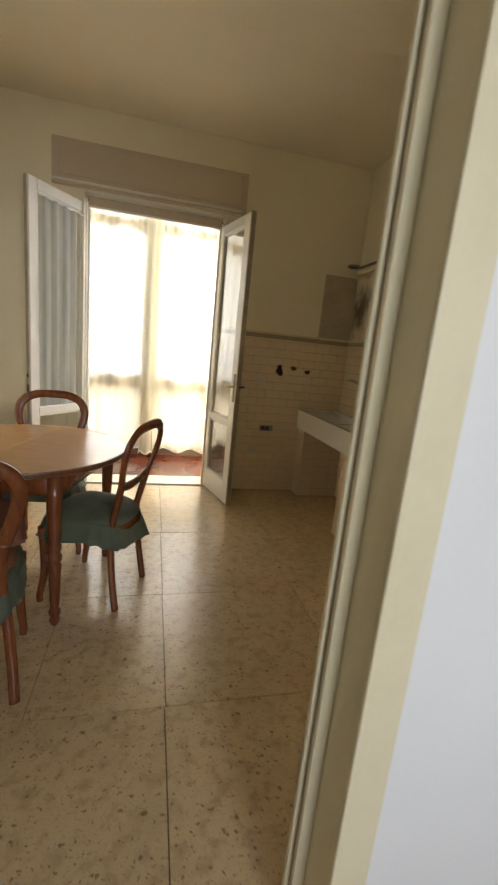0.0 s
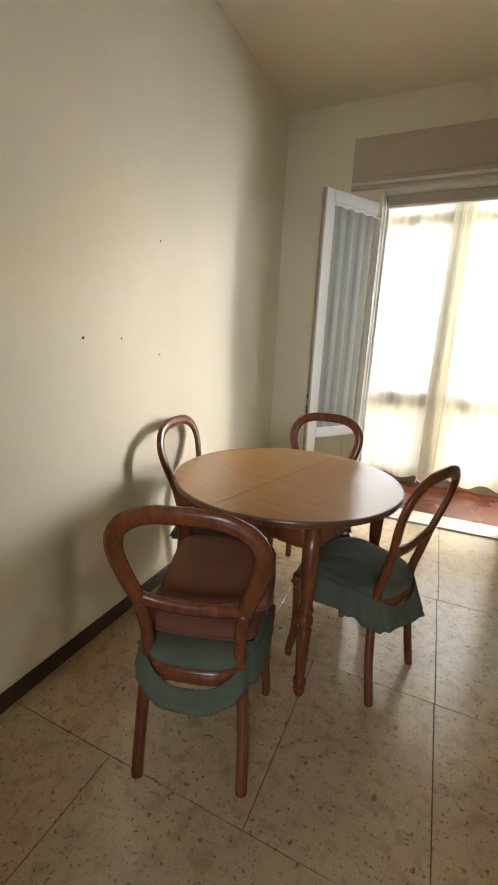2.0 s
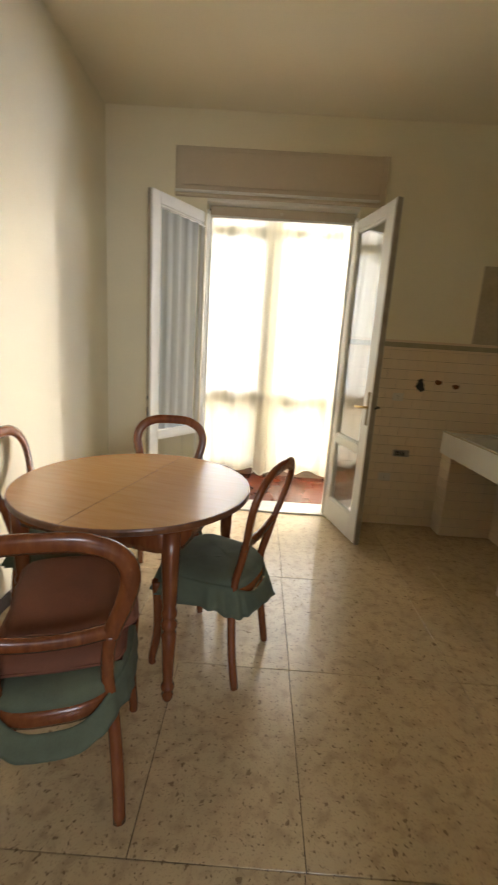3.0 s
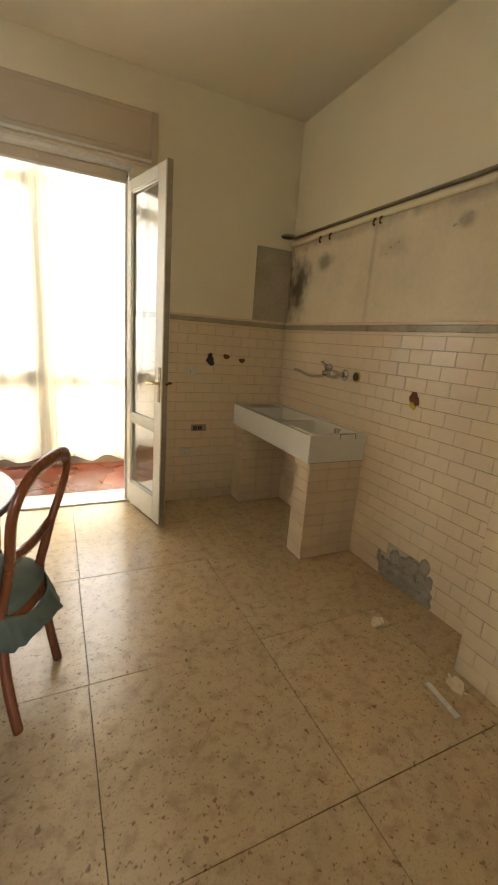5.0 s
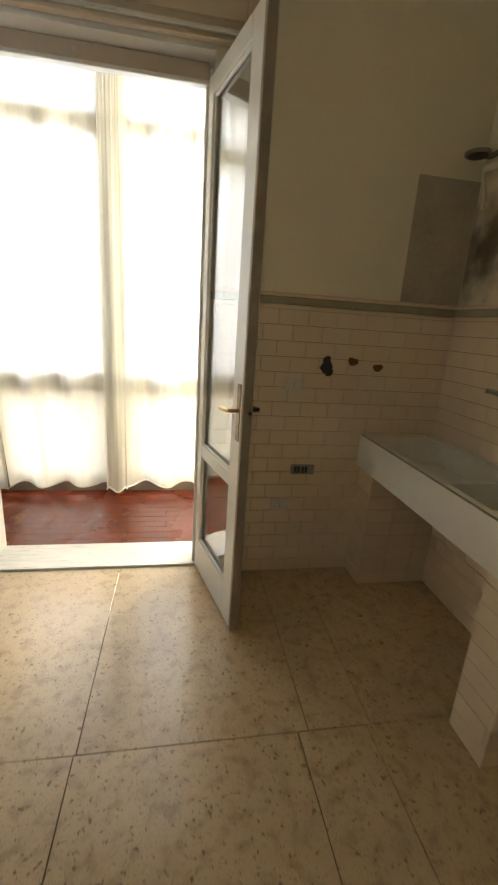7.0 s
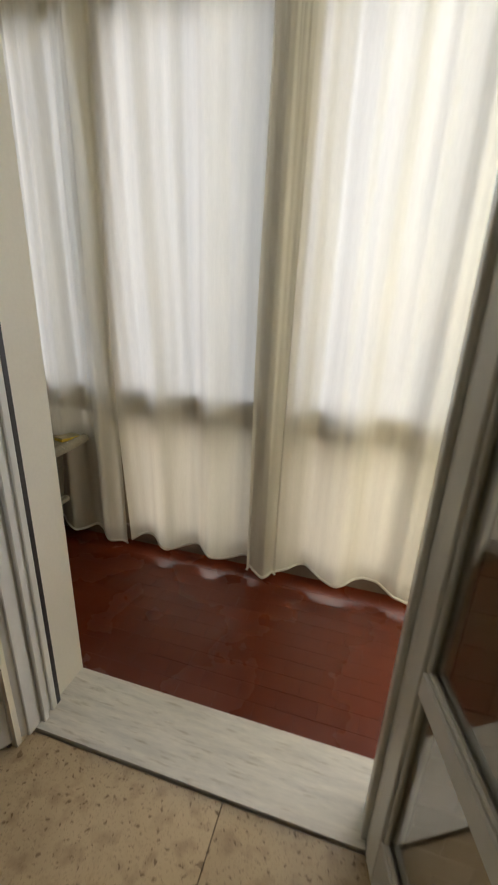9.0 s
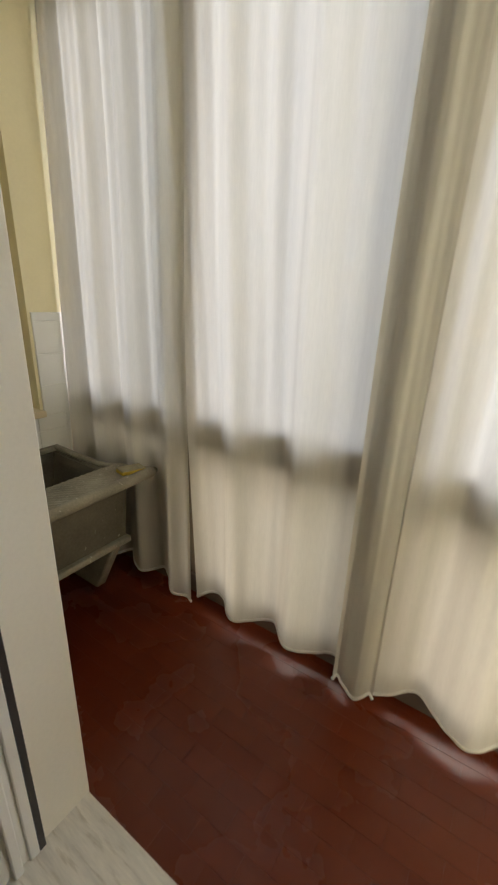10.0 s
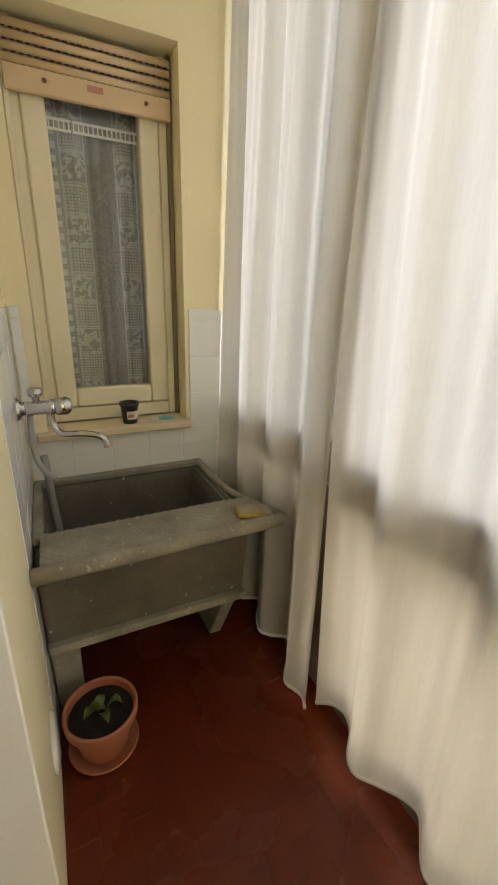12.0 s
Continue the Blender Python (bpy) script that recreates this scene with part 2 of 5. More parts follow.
M_BRONZE = surface("aged_bronze", (0.26, 0.20, 0.12), 0.4, 0.3, 20, 90, 0.1, metal=0.7)
M_LEAFEDGE = surface("brown_grey_wood", (0.36, 0.30, 0.22), 0.6, 0.2, 12, 70, 0.2)
M_CREAMWOOD = surface("cream_gloss_paint", (0.76, 0.68, 0.47), 0.38, 0.06, 4, 60, 0.1)
M_BOX = surface("taupe_box_paint", (0.57, 0.475, 0.35), 0.6, 0.06, 2, 60, 0.08)
M_BASE = surface("dark_brown_skirting", (0.045, 0.024, 0.016), 0.4, 0.2, 6, 60, 0.05)
M_CERAMIC = surface("white_ceramic", (0.80, 0.77, 0.70), 0.18, 0.04, 3, 40, 0.02)
M_WORN = surface("worn_edge", (0.33, 0.285, 0.18), 0.8, 0.3, 20, 90, 0.3)
M_CHROME = surface("chrome", (0.55, 0.54, 0.52), 0.12, 0.06, 30, 120, 0.02, metal=1.0)
M_BLACK = surface("black_metal", (0.025, 0.022, 0.02), 0.4, 0.2, 30, 90, 0.05)
M_BRASS = surface("brass", (0.55, 0.38, 0.15), 0.3, 0.15, 30, 90, 0.05, metal=1.0)
M_PLASTIC = surface("ivory_plastic", (0.66, 0.60, 0.50), 0.35, 0.05, 10, 60, 0.03)
M_GREYPL = surface("grey_plastic", (0.30, 0.27, 0.24), 0.4, 0.08, 10, 60, 0.03)
M_RUST = surface("rust", (0.17, 0.065, 0.02), 0.9, 0.4, 60, 160, 0.4)
M_RUBBLE = surface("grey_cement", (0.33, 0.30, 0.235), 0.95, 0.3, 14, 70, 0.6)
M_CONCRETE = surface("laundry_concrete", (0.28, 0.252, 0.19), 0.8, 0.42, 8, 110, 0.6, spots=((0.50, 0.47, 0.39), 60, 0.66, 0.06))
M_DARKCON = surface("dark_concrete", (0.125, 0.108, 0.077), 0.7, 0.4, 6, 90, 0.4, spots=((0.40, 0.37, 0.29), 34, 0.70, 0.03))
M_TERRA = surface("terracotta_plastic", (0.42, 0.15, 0.075), 0.5, 0.1, 10, 80, 0.05)
M_SOIL = surface("dark_soil", (0.018, 0.014, 0.010), 1.0, 0.5, 60, 160, 0.8)
M_LEAF = surface("green_leaf", (0.105, 0.145, 0.025), 0.4, 0.3, 30, 80, 0.1)
M_GREEN = surface("green_cotton", (0.104, 0.118, 0.074), 0.9, 0.22, 14, 260, 0.5)
M_CUSHION = surface("brown_velvet", (0.170, 0.062, 0.032), 0.9, 0.22, 9, 200, 0.4)
M_FRAMEWIN = surface("brown_window_frame", (0.20, 0.155, 0.10), 0.5, 0.12, 6, 60, 0.05)
M_KERB = surface("grey_brown_kerb", (0.16, 0.12, 0.095), 0.7, 0.2, 8, 60, 0.15)
M_SHUTTER = surface("beige_shutter", (0.63, 0.465, 0.28), 0.45, 0.05, 5, 60, 0.03)
M_SIGN = surface("red_label", (0.46, 0.20, 0.14), 0.5, 0.1, 30, 90, 0.0)
M_YELLOW = surface("yellow_sponge", (0.55, 0.38, 0.05), 0.9, 0.2, 40, 120, 0.4)
M_GREY = surface("grey_hose", (0.30, 0.29, 0.27), 0.5, 0.1, 20, 80, 0.05)
M_TEAL = surface("teal_paper", (0.18, 0.45, 0.43), 0.6, 0.2, 40, 90, 0.05)
M_MAHOG = wood("mahogany", (0.138, 0.037, 0.012), (0.228, 0.069, 0.021), 0.26, (8, 8, 1.2), 6)
M_TABLE = wood("table_veneer", (0.50, 0.245, 0.072), (0.55, 0.29, 0.098), 0.25, (1.2, 10, 6), 4.5, 0.4)
M_TABLEEDGE = wood("table_edge", (0.11, 0.04, 0.015), (0.19, 0.075, 0.03), 0.35, (6, 6, 1), 6)
M_CURTAIN = cloth_sheer("cream_curtain", (0.71, 0.674, 0.605), 0.035, 0.22)
M_HEM = surface("white_hem", (0.78, 0.76, 0.72), 0.9, 0.08, 20, 200, 0.4)
M_SHEER = cloth_sheer("sheer_net", (0.72, 0.77, 0.82), 0.58, 0.45, 0.22)
M_GLASS = clear_glass("pane_glass")
M_TINTED = clear_glass("amber_glass", (1.0, 0.945, 0.835))
# near-black paint that stands for the shade of an unlit room
M_DARKROOM = surface("room_shade_paint", (0.10, 0.09, 0.075), 0.9, 0.1, 2, 30, 0.0)


# ---------------------------------------------------------------- mesh helpers
def mesh_ob(name, bm, mat, parent=None, label="", smooth=False):
    me = bpy.data.meshes.new(name)
    bmesh.ops.recalc_face_normals(bm, faces=bm.faces)
    bm.to_mesh(me)
    bm.free()
    for mm in (mat if isinstance(mat, (list, tuple)) else [mat]):
        me.materials.append(mm)
    if smooth:
        for p in me.polygons:
            p.use_smooth = True
    ob = new(name, me)
    if parent is not None:
        ob.parent = parent
    if label:
        ob["label"] = label
    return ob


def part(name, bm, material, parent, label="", smooth=False):
    return mesh_ob(name, bm, material, parent, label, smooth)


def thing(name, m, label, category, group="", kind=""):
    ob = new(name)
    ob.matrix_world = m
    return tagged(ob, label, category, group, kind)


def box(x0, x1, y0, y1, z0, z1, bevel=0.0, seg=1, bm=None, m=None):
    bm = bm if bm is not None else bmesh.new()
    t = bmesh.new()
    mat = Matrix.Translation(((x0 + x1) / 2, (y0 + y1) / 2, (z0 + z1) / 2)) @ Matrix.Diagonal((x1 - x0, y1 - y0, z1 - z0, 1))
    bmesh.ops.create_cube(t, size=1.0, matrix=mat)
    if bevel:
        bmesh.ops.bevel(t, geom=t.edges[:], offset=bevel, segments=seg, affect="EDGES", profile=0.5)
    if m is not None:
        bmesh.ops.transform(t, matrix=m, verts=t.verts)
    join(bm, t)
    return bm


def join(bm, t):
    vs = [bm.verts.new(v.co) for v in t.verts]
    t.verts.index_update()
    for f in t.faces:
        nf = bm.faces.new([vs[v.index] for v in f.verts])
        nf.smooth = f.smooth
    t.free()
    return bm


def lathe(profile, seg=24, bm=None, m=None):
    """Turned shape: profile of (radius, z)."""
    t = bmesh.new()
    rings = []
    for r, z in profile:
        rings.append([t.verts.new((max(r, 1e-4) * math.cos(2 * math.pi * k / seg), max(r, 1e-4) * math.sin(2 * math.pi * k / seg), z)) for k in range(seg)])
    for a, b in zip(rings, rings[1:]):
        for k in range(seg):
            t.faces.new((a[k], a[(k + 1) % seg], b[(k + 1) % seg], b[k]))
    t.faces.new(rings[0][::-1])
    t.faces.new(rings[-1])
    if m is not None:
        bmesh.ops.transform(t, matrix=m, verts=t.verts)
    return join(bm if bm is not None else bmesh.new(), t)


def sweep(path, half, closed=False, seg=8, bm=None, up=(0, 0, 1), caps=True):
    """A bar along path; half(i) gives half width (side) and half height (up) of its rounded section."""
    t = bmesh.new()
    pts = [Vector(p) for p in path]
    n = len(pts)
    rings = []
    for i, p in enumerate(pts):
        a = pts[i - 1] if (i or closed) else pts[0]
        c = pts[(i + 1) % n] if (i < n - 1 or closed) else pts[-1]
        d = (c - a).normalized()
        side = d.cross(Vector(up))
        side = side.normalized() if side.length > 1e-4 else Vector((1, 0, 0))
        upv = side.cross(d).normalized()
        w, h = half(i) if callable(half) else half
        ring = []
        for k in range(seg):
            an = 2 * math.pi * (k + 0.5) / seg
            cx, cy = math.cos(an), math.sin(an)
            s = 1.0 / max(abs(cx), abs(cy)) ** 0.55
            ring.append(t.verts.new(p + side * (w * cx * s) + upv * (h * cy * s)))
        rings.append(ring)
    for i in range(n if closed else n - 1):
        a, b = rings[i], rings[(i + 1) % n]
        for k in range(seg):
            f = t.faces.new((a[k], a[(k + 1) % seg], b[(k + 1) % seg], b[k]))
            f.smooth = True
    if not closed and caps:
        t.faces.new(rings[0][::-1])
        t.faces.new(rings[-1])
    return join(bm if bm is not None else bmesh.new(), t)


def smooth_path(points, steps=6, closed=False):
    """Catmull-Rom through the points."""
    p = [Vector(q) for q in points]
    n = len(p)
    out = []
    for i in range(n if closed else n - 1):
        a = p[i - 1] if (i or closed) else p[0]
        b, c = p[i], p[(i + 1) % n]
        d = p[(i + 2) % n] if (i + 2 < n or closed) else p[-1]
        for k in range(steps):
            u = k / steps
            out.append(0.5 * (2 * b + (c - a) * u + (2 * a - 5 * b + 4 * c - d) * u * u + (3 * b - a - 3 * c + d) * u ** 3))
    if not closed:
        out.append(p[-1])
    return out


PIECES = {}


def piece_mesh(kind, w, h, d, mat, inset):
    key = (kind, round(w, 3), round(h, 3))
    if key not in PIECES:
        bm = bmesh.new()
        r0 = [bm.verts.new(v) for v in ((0, 0, 0), (w, 0, 0), (w, h, 0), (0, h, 0))]
        r1 = [bm.verts.new(v) for v in ((0, 0, d - inset), (w, 0, d - inset), (w, h, d - inset), (0, h, d - inset))]
        r2 = [bm.verts.new(v) for v in ((inset, inset, d), (w - inset, inset, d), (w - inset, h - inset, d), (inset, h - inset, d))]
        for a, b in ((r0, r1), (r1, r2)):
            for k in range(4):
                bm.faces.new((a[k], a[(k + 1) % 4], b[(k + 1) % 4], b[k]))
        bm.faces.new(r2)
        bm.faces.new(r0[::-1])
        bmesh.ops.recalc_face_normals(bm, faces=bm.faces)
        me = bpy.data.meshes.new(kind)
        bm.to_mesh(me)
        bm.free()
        me.materials.append(mat)
        PIECES[key] = me
    return PIECES[key]


def lay(parent, kind, m, u0, u1, v0, v1, w, h, gap, d, mat, stagger=0.5, inset=0.0012, skip=None, wobble=0.0006, tilt=0.12):
    """Tiles of w x h laid in rows on the plane of m (u along its x, v along its y, out along its z)."""
    rows = math.ceil((v1 - v0) / h - 1e-6)
    for j in range(rows):
        a, b = v0 + j * h, min(v0 + (j + 1) * h, v1)
        start = u0 - (stagger * w if j % 2 else 0)
        k = 0
        while start + k * w < u1 - 1e-4:
            s, e = max(start + k * w, u0), min(start + (k + 1) * w, u1)
            k += 1
            if e - s < 0.012 or b - a < 0.012 or (skip and skip((s + e) / 2, (a + b) / 2)):
                continue
            ob = new(kind, piece_mesh(kind, e - s - gap, b - a - gap, d, mat, inset))
            ob.parent = parent
            ob.matrix_basis = m @ pose(s + gap / 2, a + gap / 2, random.uniform(-wobble, wobble), random.uniform(-tilt, tilt), random.uniform(-tilt, tilt), 0)

# ---------------------------------------------------------------- setting
LX, RX, NY, SY, TOP = -1.078, 2.068, 4.275, 1.15, 2.985      # kitchen: left, right, back and door walls, ceiling
RXL = 2.9
OY = 4.58                                                   # loggia side of the back wall
SPLAY = 0.88
DL, DR = -0.335, 0.785                                      # balcony door opening
EX, GY = -1.44, 5.57                                        # loggia end wall, glazing


def structure(name, bm, mat, label, category):
    return tagged(mesh_ob(name, bm, mat), label, category, kind="structure")


M_REVEAL = surface("reveal_paint", (0.80, 0.75, 0.62), 0.7, 0.06, 2, 90, 0.12)
bm = box(LX - 0.14, DL, NY, OY, 0, TOP + 0.1)
box(DR, RXL + 0.12, NY, 4.44, 0, TOP + 0.1, bm=bm)
box(SPLAY, RXL + 0.12, 4.44, OY, 0, TOP + 0.1, bm=bm)
box(DL, DR, NY, 4.44, 2.43, TOP + 0.1, bm=bm)
box(DL, SPLAY, 4.44, OY, 2.43, TOP + 0.1, bm=bm)
wall_north = structure("wall_north", bm, M_WALL, "cream painted plaster wall with a balcony door opening", "wall")
wall_west = structure("wall_west", box(LX - 0.14, LX, SY - 0.14, NY, -0.02, TOP + 0.1), M_WALL, "cream painted plaster wall with a dark skirting", "wall")
wall_east = structure("wall_east", box(RX, RX + 0.14, SY - 0.14, NY, -0.02, TOP + 0.1), M_WALL, "cream plaster wall, tiled to shoulder height", "wall")
bm = box(0.622, RX, SY - 0.085, SY, -0.02, TOP + 0.1)
box(LX, -0.30, SY - 0.085, SY, -0.02, TOP + 0.1, bm=bm)
box(-0.30, 0.622, SY - 0.085, SY, 2.10, TOP + 0.1, bm=bm)
wall_south = structure("wall_south", bm, M_HALLWALL, "white painted wall with the kitchen doorway", "wall")
# kitchen side of the door wall is cream
structure("wall_south_lining", join(box(0.70, RX, SY, SY + 0.004, 0, TOP), box(LX, -0.39, SY, SY + 0.004, 0, TOP)), M_WALL, "cream paint on the doorway wall", "wall")
structure("ceiling_1", box(LX - 0.14, RX + 0.14, SY - 0.14, NY, TOP, TOP + 0.12), M_CEIL, "cream painted kitchen ceiling", "ceiling")
floor_1 = structure("floor_1", box(LX, RX, SY - 0.15, NY + 0.061, -0.16, -0.012), M_JOINT, "beige stone slab floor with dark pits", "floor")
# floor_1's doorway and hall part
floor_hall = structure("floor_3", box(-1.4, 2.6, -1.6, SY - 0.15, -0.16, 0.0), M_STONE, "beige stone hall floor", "floor")
bm = box(-1.5, -1.4, -1.6, SY - 0.14, 0, 2.9)
box(2.6, 2.7, -1.6, SY - 0.14, 0, 2.9, bm=bm)
box(-1.4, 0.45, -1.7, -1.6, 0, 2.9, bm=bm)
box(1.55, 2.6, -1.7, -1.6, 0, 2.9, bm=bm)
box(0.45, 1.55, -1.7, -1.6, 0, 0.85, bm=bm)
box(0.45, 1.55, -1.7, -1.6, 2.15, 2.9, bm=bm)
box(-1.4, LX, SY - 0.14, SY - 0.04, 0, 2.9, bm=bm)
box(RX, 2.6, SY - 0.14, SY - 0.04, 0, 2.9, bm=bm)
# unseen walls and ceiling added behind the camera, grey to darken the doorway
structure("wall_hall", bm, M_HALLSIDE, "unseen plain hall walls, greyed to cut bounced light", "wall")
structure("ceiling_3", box(-1.5, 2.7, -1.7, SY - 0.14, 2.9, 3.0), M_HALLSIDE, "unseen plain hall ceiling, greyed to cut bounced light", "ceiling")

# loggia
floor_2 = structure("floor_2", box(EX - 0.1, RXL, OY, GY + 0.12, -0.16, -0.0008), M_REDJOINT, "dark red glazed tile floor", "floor")
WY0, WY1, WZ0, WZ1 = 4.66, 5.215, 0.828, 2.165
bm = box(EX - 0.28, EX, OY - 0.1, WY0, 0, 2.95)
box(EX - 0.28, EX, WY1, GY + 0.12, 0, 2.95, bm=bm)
box(EX - 0.28, EX, WY0, WY1, 0, WZ0, bm=bm)
box(EX - 0.28, EX, WY0, WY1, WZ1, 2.95, bm=bm)
wall_loggia = structure("wall_loggia_end", bm, M_LOGGIA, "yellow plaster wall with a recessed window", "wall")
structure("wall_loggia_far", box(RXL, RXL + 0.12, OY, GY + 0.12, 0, 2.95), M_LOGGIA, "yellow plaster end wall", "wall")
wall_loggia_inner = structure("wall_loggia_inner", box(EX, LX - 0.14, OY - 0.1, OY, 0, 2.95), M_LOGGIA, "yellow plaster wall beside the balcony door", "wall")
lining = structure("wall_loggia_lining", join(join(box(EX, -0.80, OY, OY + 0.004, 1.312, 2.9), box(-0.80, DL - 0.004, OY, OY + 0.004, 0.0, 2.9)), box(SPLAY + 0.005, RXL, OY, OY + 0.004, 0.0, 2.9)), M_LOGGIA, "yellow paint on the loggia wall", "wall")
structure("ceiling_2", box(EX - 0.28, RXL + 0.12, OY, GY + 0.12, 2.9, 3.0), M_HALLWALL, "white loggia ceiling", "ceiling")
structure("ground", box(-60, 60, GY + 0.12, 120, -6.2, -6.0), M_RUBBLE, "dull ground far below the loggia", "ground")

# kerb under the glazing
structure("kerb", box(EX, RXL, GY - 0.12, GY + 0.12, -0.008, 0.10, 0.006), M_KERB, "low grey-brown kerb under the glazing", "kerb")


def glazing():
    g = thing("window_1", pose(0, GY, 0), "full height brown framed glazing behind curtains", "window", kind="structure")
    posts = (-1.40, -0.650, 0.232, 1.05, 1.88, 2.84)
    halves = (0.05, 0.055, 0.088, 0.055, 0.055, 0.05)
    for x, h in zip(posts, halves):
        part("post", box(x - h, x + h, -0.105, 0.06, 0.10, 2.90, 0.004), M_FRAMEWIN, g)
    for (xa, ha), (xb, hb) in zip(list(zip(posts, halves))[:-1], list(zip(posts, halves))[1:]):
        a, b = xa + ha, xb - hb
        part("bottom_rail", box(a, b, -0.02, 0.05, 0.10, 0.19, 0.004), M_FRAMEWIN, g)
        part("middle_rail", box(a, b, -0.108, 0.05, 0.80, 0.945, 0.004), M_FRAMEWIN, g)
        part("top_rail", box(a, b, -0.090, 0.05, 2.45, 2.58, 0.004), M_FRAMEWIN, g)
        part("head_rail", box(a, b, -0.02, 0.05, 2.80, 2.90, 0.004), M_FRAMEWIN, g)
        if xa < -1.0:
            part("parapet_panel", box(a, b, -0.03, 0.03, 0.19, 0.735, 0.004), M_FRAMEWIN, g, "solid panel below the rail")
        for z0, z1 in ((0.735 if xa < -1.0 else 0.19, 0.80), (0.945, 2.45), (2.58, 2.80)):
            p = part("pane", box(a, b, 0.012, 0.016, z0, z1), M_TINTED if z1 < 0.9 else M_GLASS, g)
            p.visible_shadow = z1 < 0.9
    return g


glazing()

# ---- balcony door: sill, frame, roller box, leaves
sill = structure("door_sill", join(box(DL, DR, NY + 0.065, 4.44, -0.05, 0.012), box(DL, SPLAY, 4.44, OY + 0.01, -0.05, 0.012)), M_TRAV, "pale travertine threshold with worn veins", "sill")
structure("door_jamb", join(join(box(DL, DL + 0.012, 4.44, OY + 0.012, 0.012, 2.43, 0.003), box(SPLAY - 0.012, SPLAY, 4.44, OY + 0.012, 0.012, 2.43, 0.003)),
          box(DL + 0.012, SPLAY - 0.012, 4.44, OY + 0.01, 2.418, 2.43)), M_REVEAL, "cream plastered reveal of the balcony door", "wall")


def door_frame():
    f = thing("door_1", pose(0, NY + 0.055, 0), "white painted balcony door frame with ridged stiles", "door frame", kind="structure")
    for x, s in ((DL, 1), (DR, -1)):
        part("stile", box(min(x, x + s * 0.018), max(x, x + s * 0.018), -0.02, 0.10, 0.012, 2.36, 0.003), M_WHITEWOOD, f)
        part("stop", box(min(x + s * 0.018, x + s * 0.034), max(x + s * 0.018, x + s * 0.034), 0.032, 0.055, 0.012, 2.34, 0.003), M_WHITEWOOD, f)
        part("weather_strip", box(min(x + s * 0.018, x + s * 0.028), max(x + s * 0.018, x + s * 0.028), 0.075, 0.10, 0.012, 2.34, 0.003), M_WHITEWOOD, f)
        part("gap_strip", box(min(x + s * 0.002, x + s * 0.0245), max(x + s * 0.002, x + s * 0.0245), 0.102, 0.118, 0.012, 2.40), M_BLACK, f)
    part("head", box(DL + 0.018, DR - 0.018, 0.030, 0.10, 2.335, 2.402, 0.004), M_BOX, f)
    part("soffit", box(DL + 0.001, DR - 0.001, -0.054, 0.10, 2.403, 2.428), M_WHITEWOOD, f, "white painted soffit")
    part("head_strip", box(DL + 0.018, DR - 0.018, 0.02, 0.06, 2.318, 2.335, 0.003), M_WHITEWOOD, f)
    part("catch", lathe([(0.004, 0), (0.009, 0.004), (0.011, 0.012), (0.006, 0.018)], 12, m=pose(0.22, 0.030, 2.365, 90)), M_PLASTIC, f, smooth=True)
    return f


door_frame()


def roller_box():
    b = thing("roller_shutter_box", pose(0, NY, 2.395), "taupe painted roller shutter box above the door", "shutter box")
    part("body", box(-0.565, 0.945, -0.028, -0.001, 0.065, 0.348, 0.004), M_BOX, b)
    part("panel", box(-0.52, 0.90, -0.036, -0.028, 0.095, 0.318, 0.003), M_BOX, b)
    part("moulding", box(-0.565, 0.905, -0.044, -0.028, 0.048, 0.066, 0.004), M_WHITEWOOD, b, "pale strip")
    part("lower_moulding", box(-0.565, 0.905, -0.036, -0.001, 0.026, 0.047, 0.004), M_BOX, b)
    part("end_stile", box(0.905, 0.945, -0.034, -0.001, 0.03, 0.348, 0.003), M_BOX, b)
    return b


roller_box()


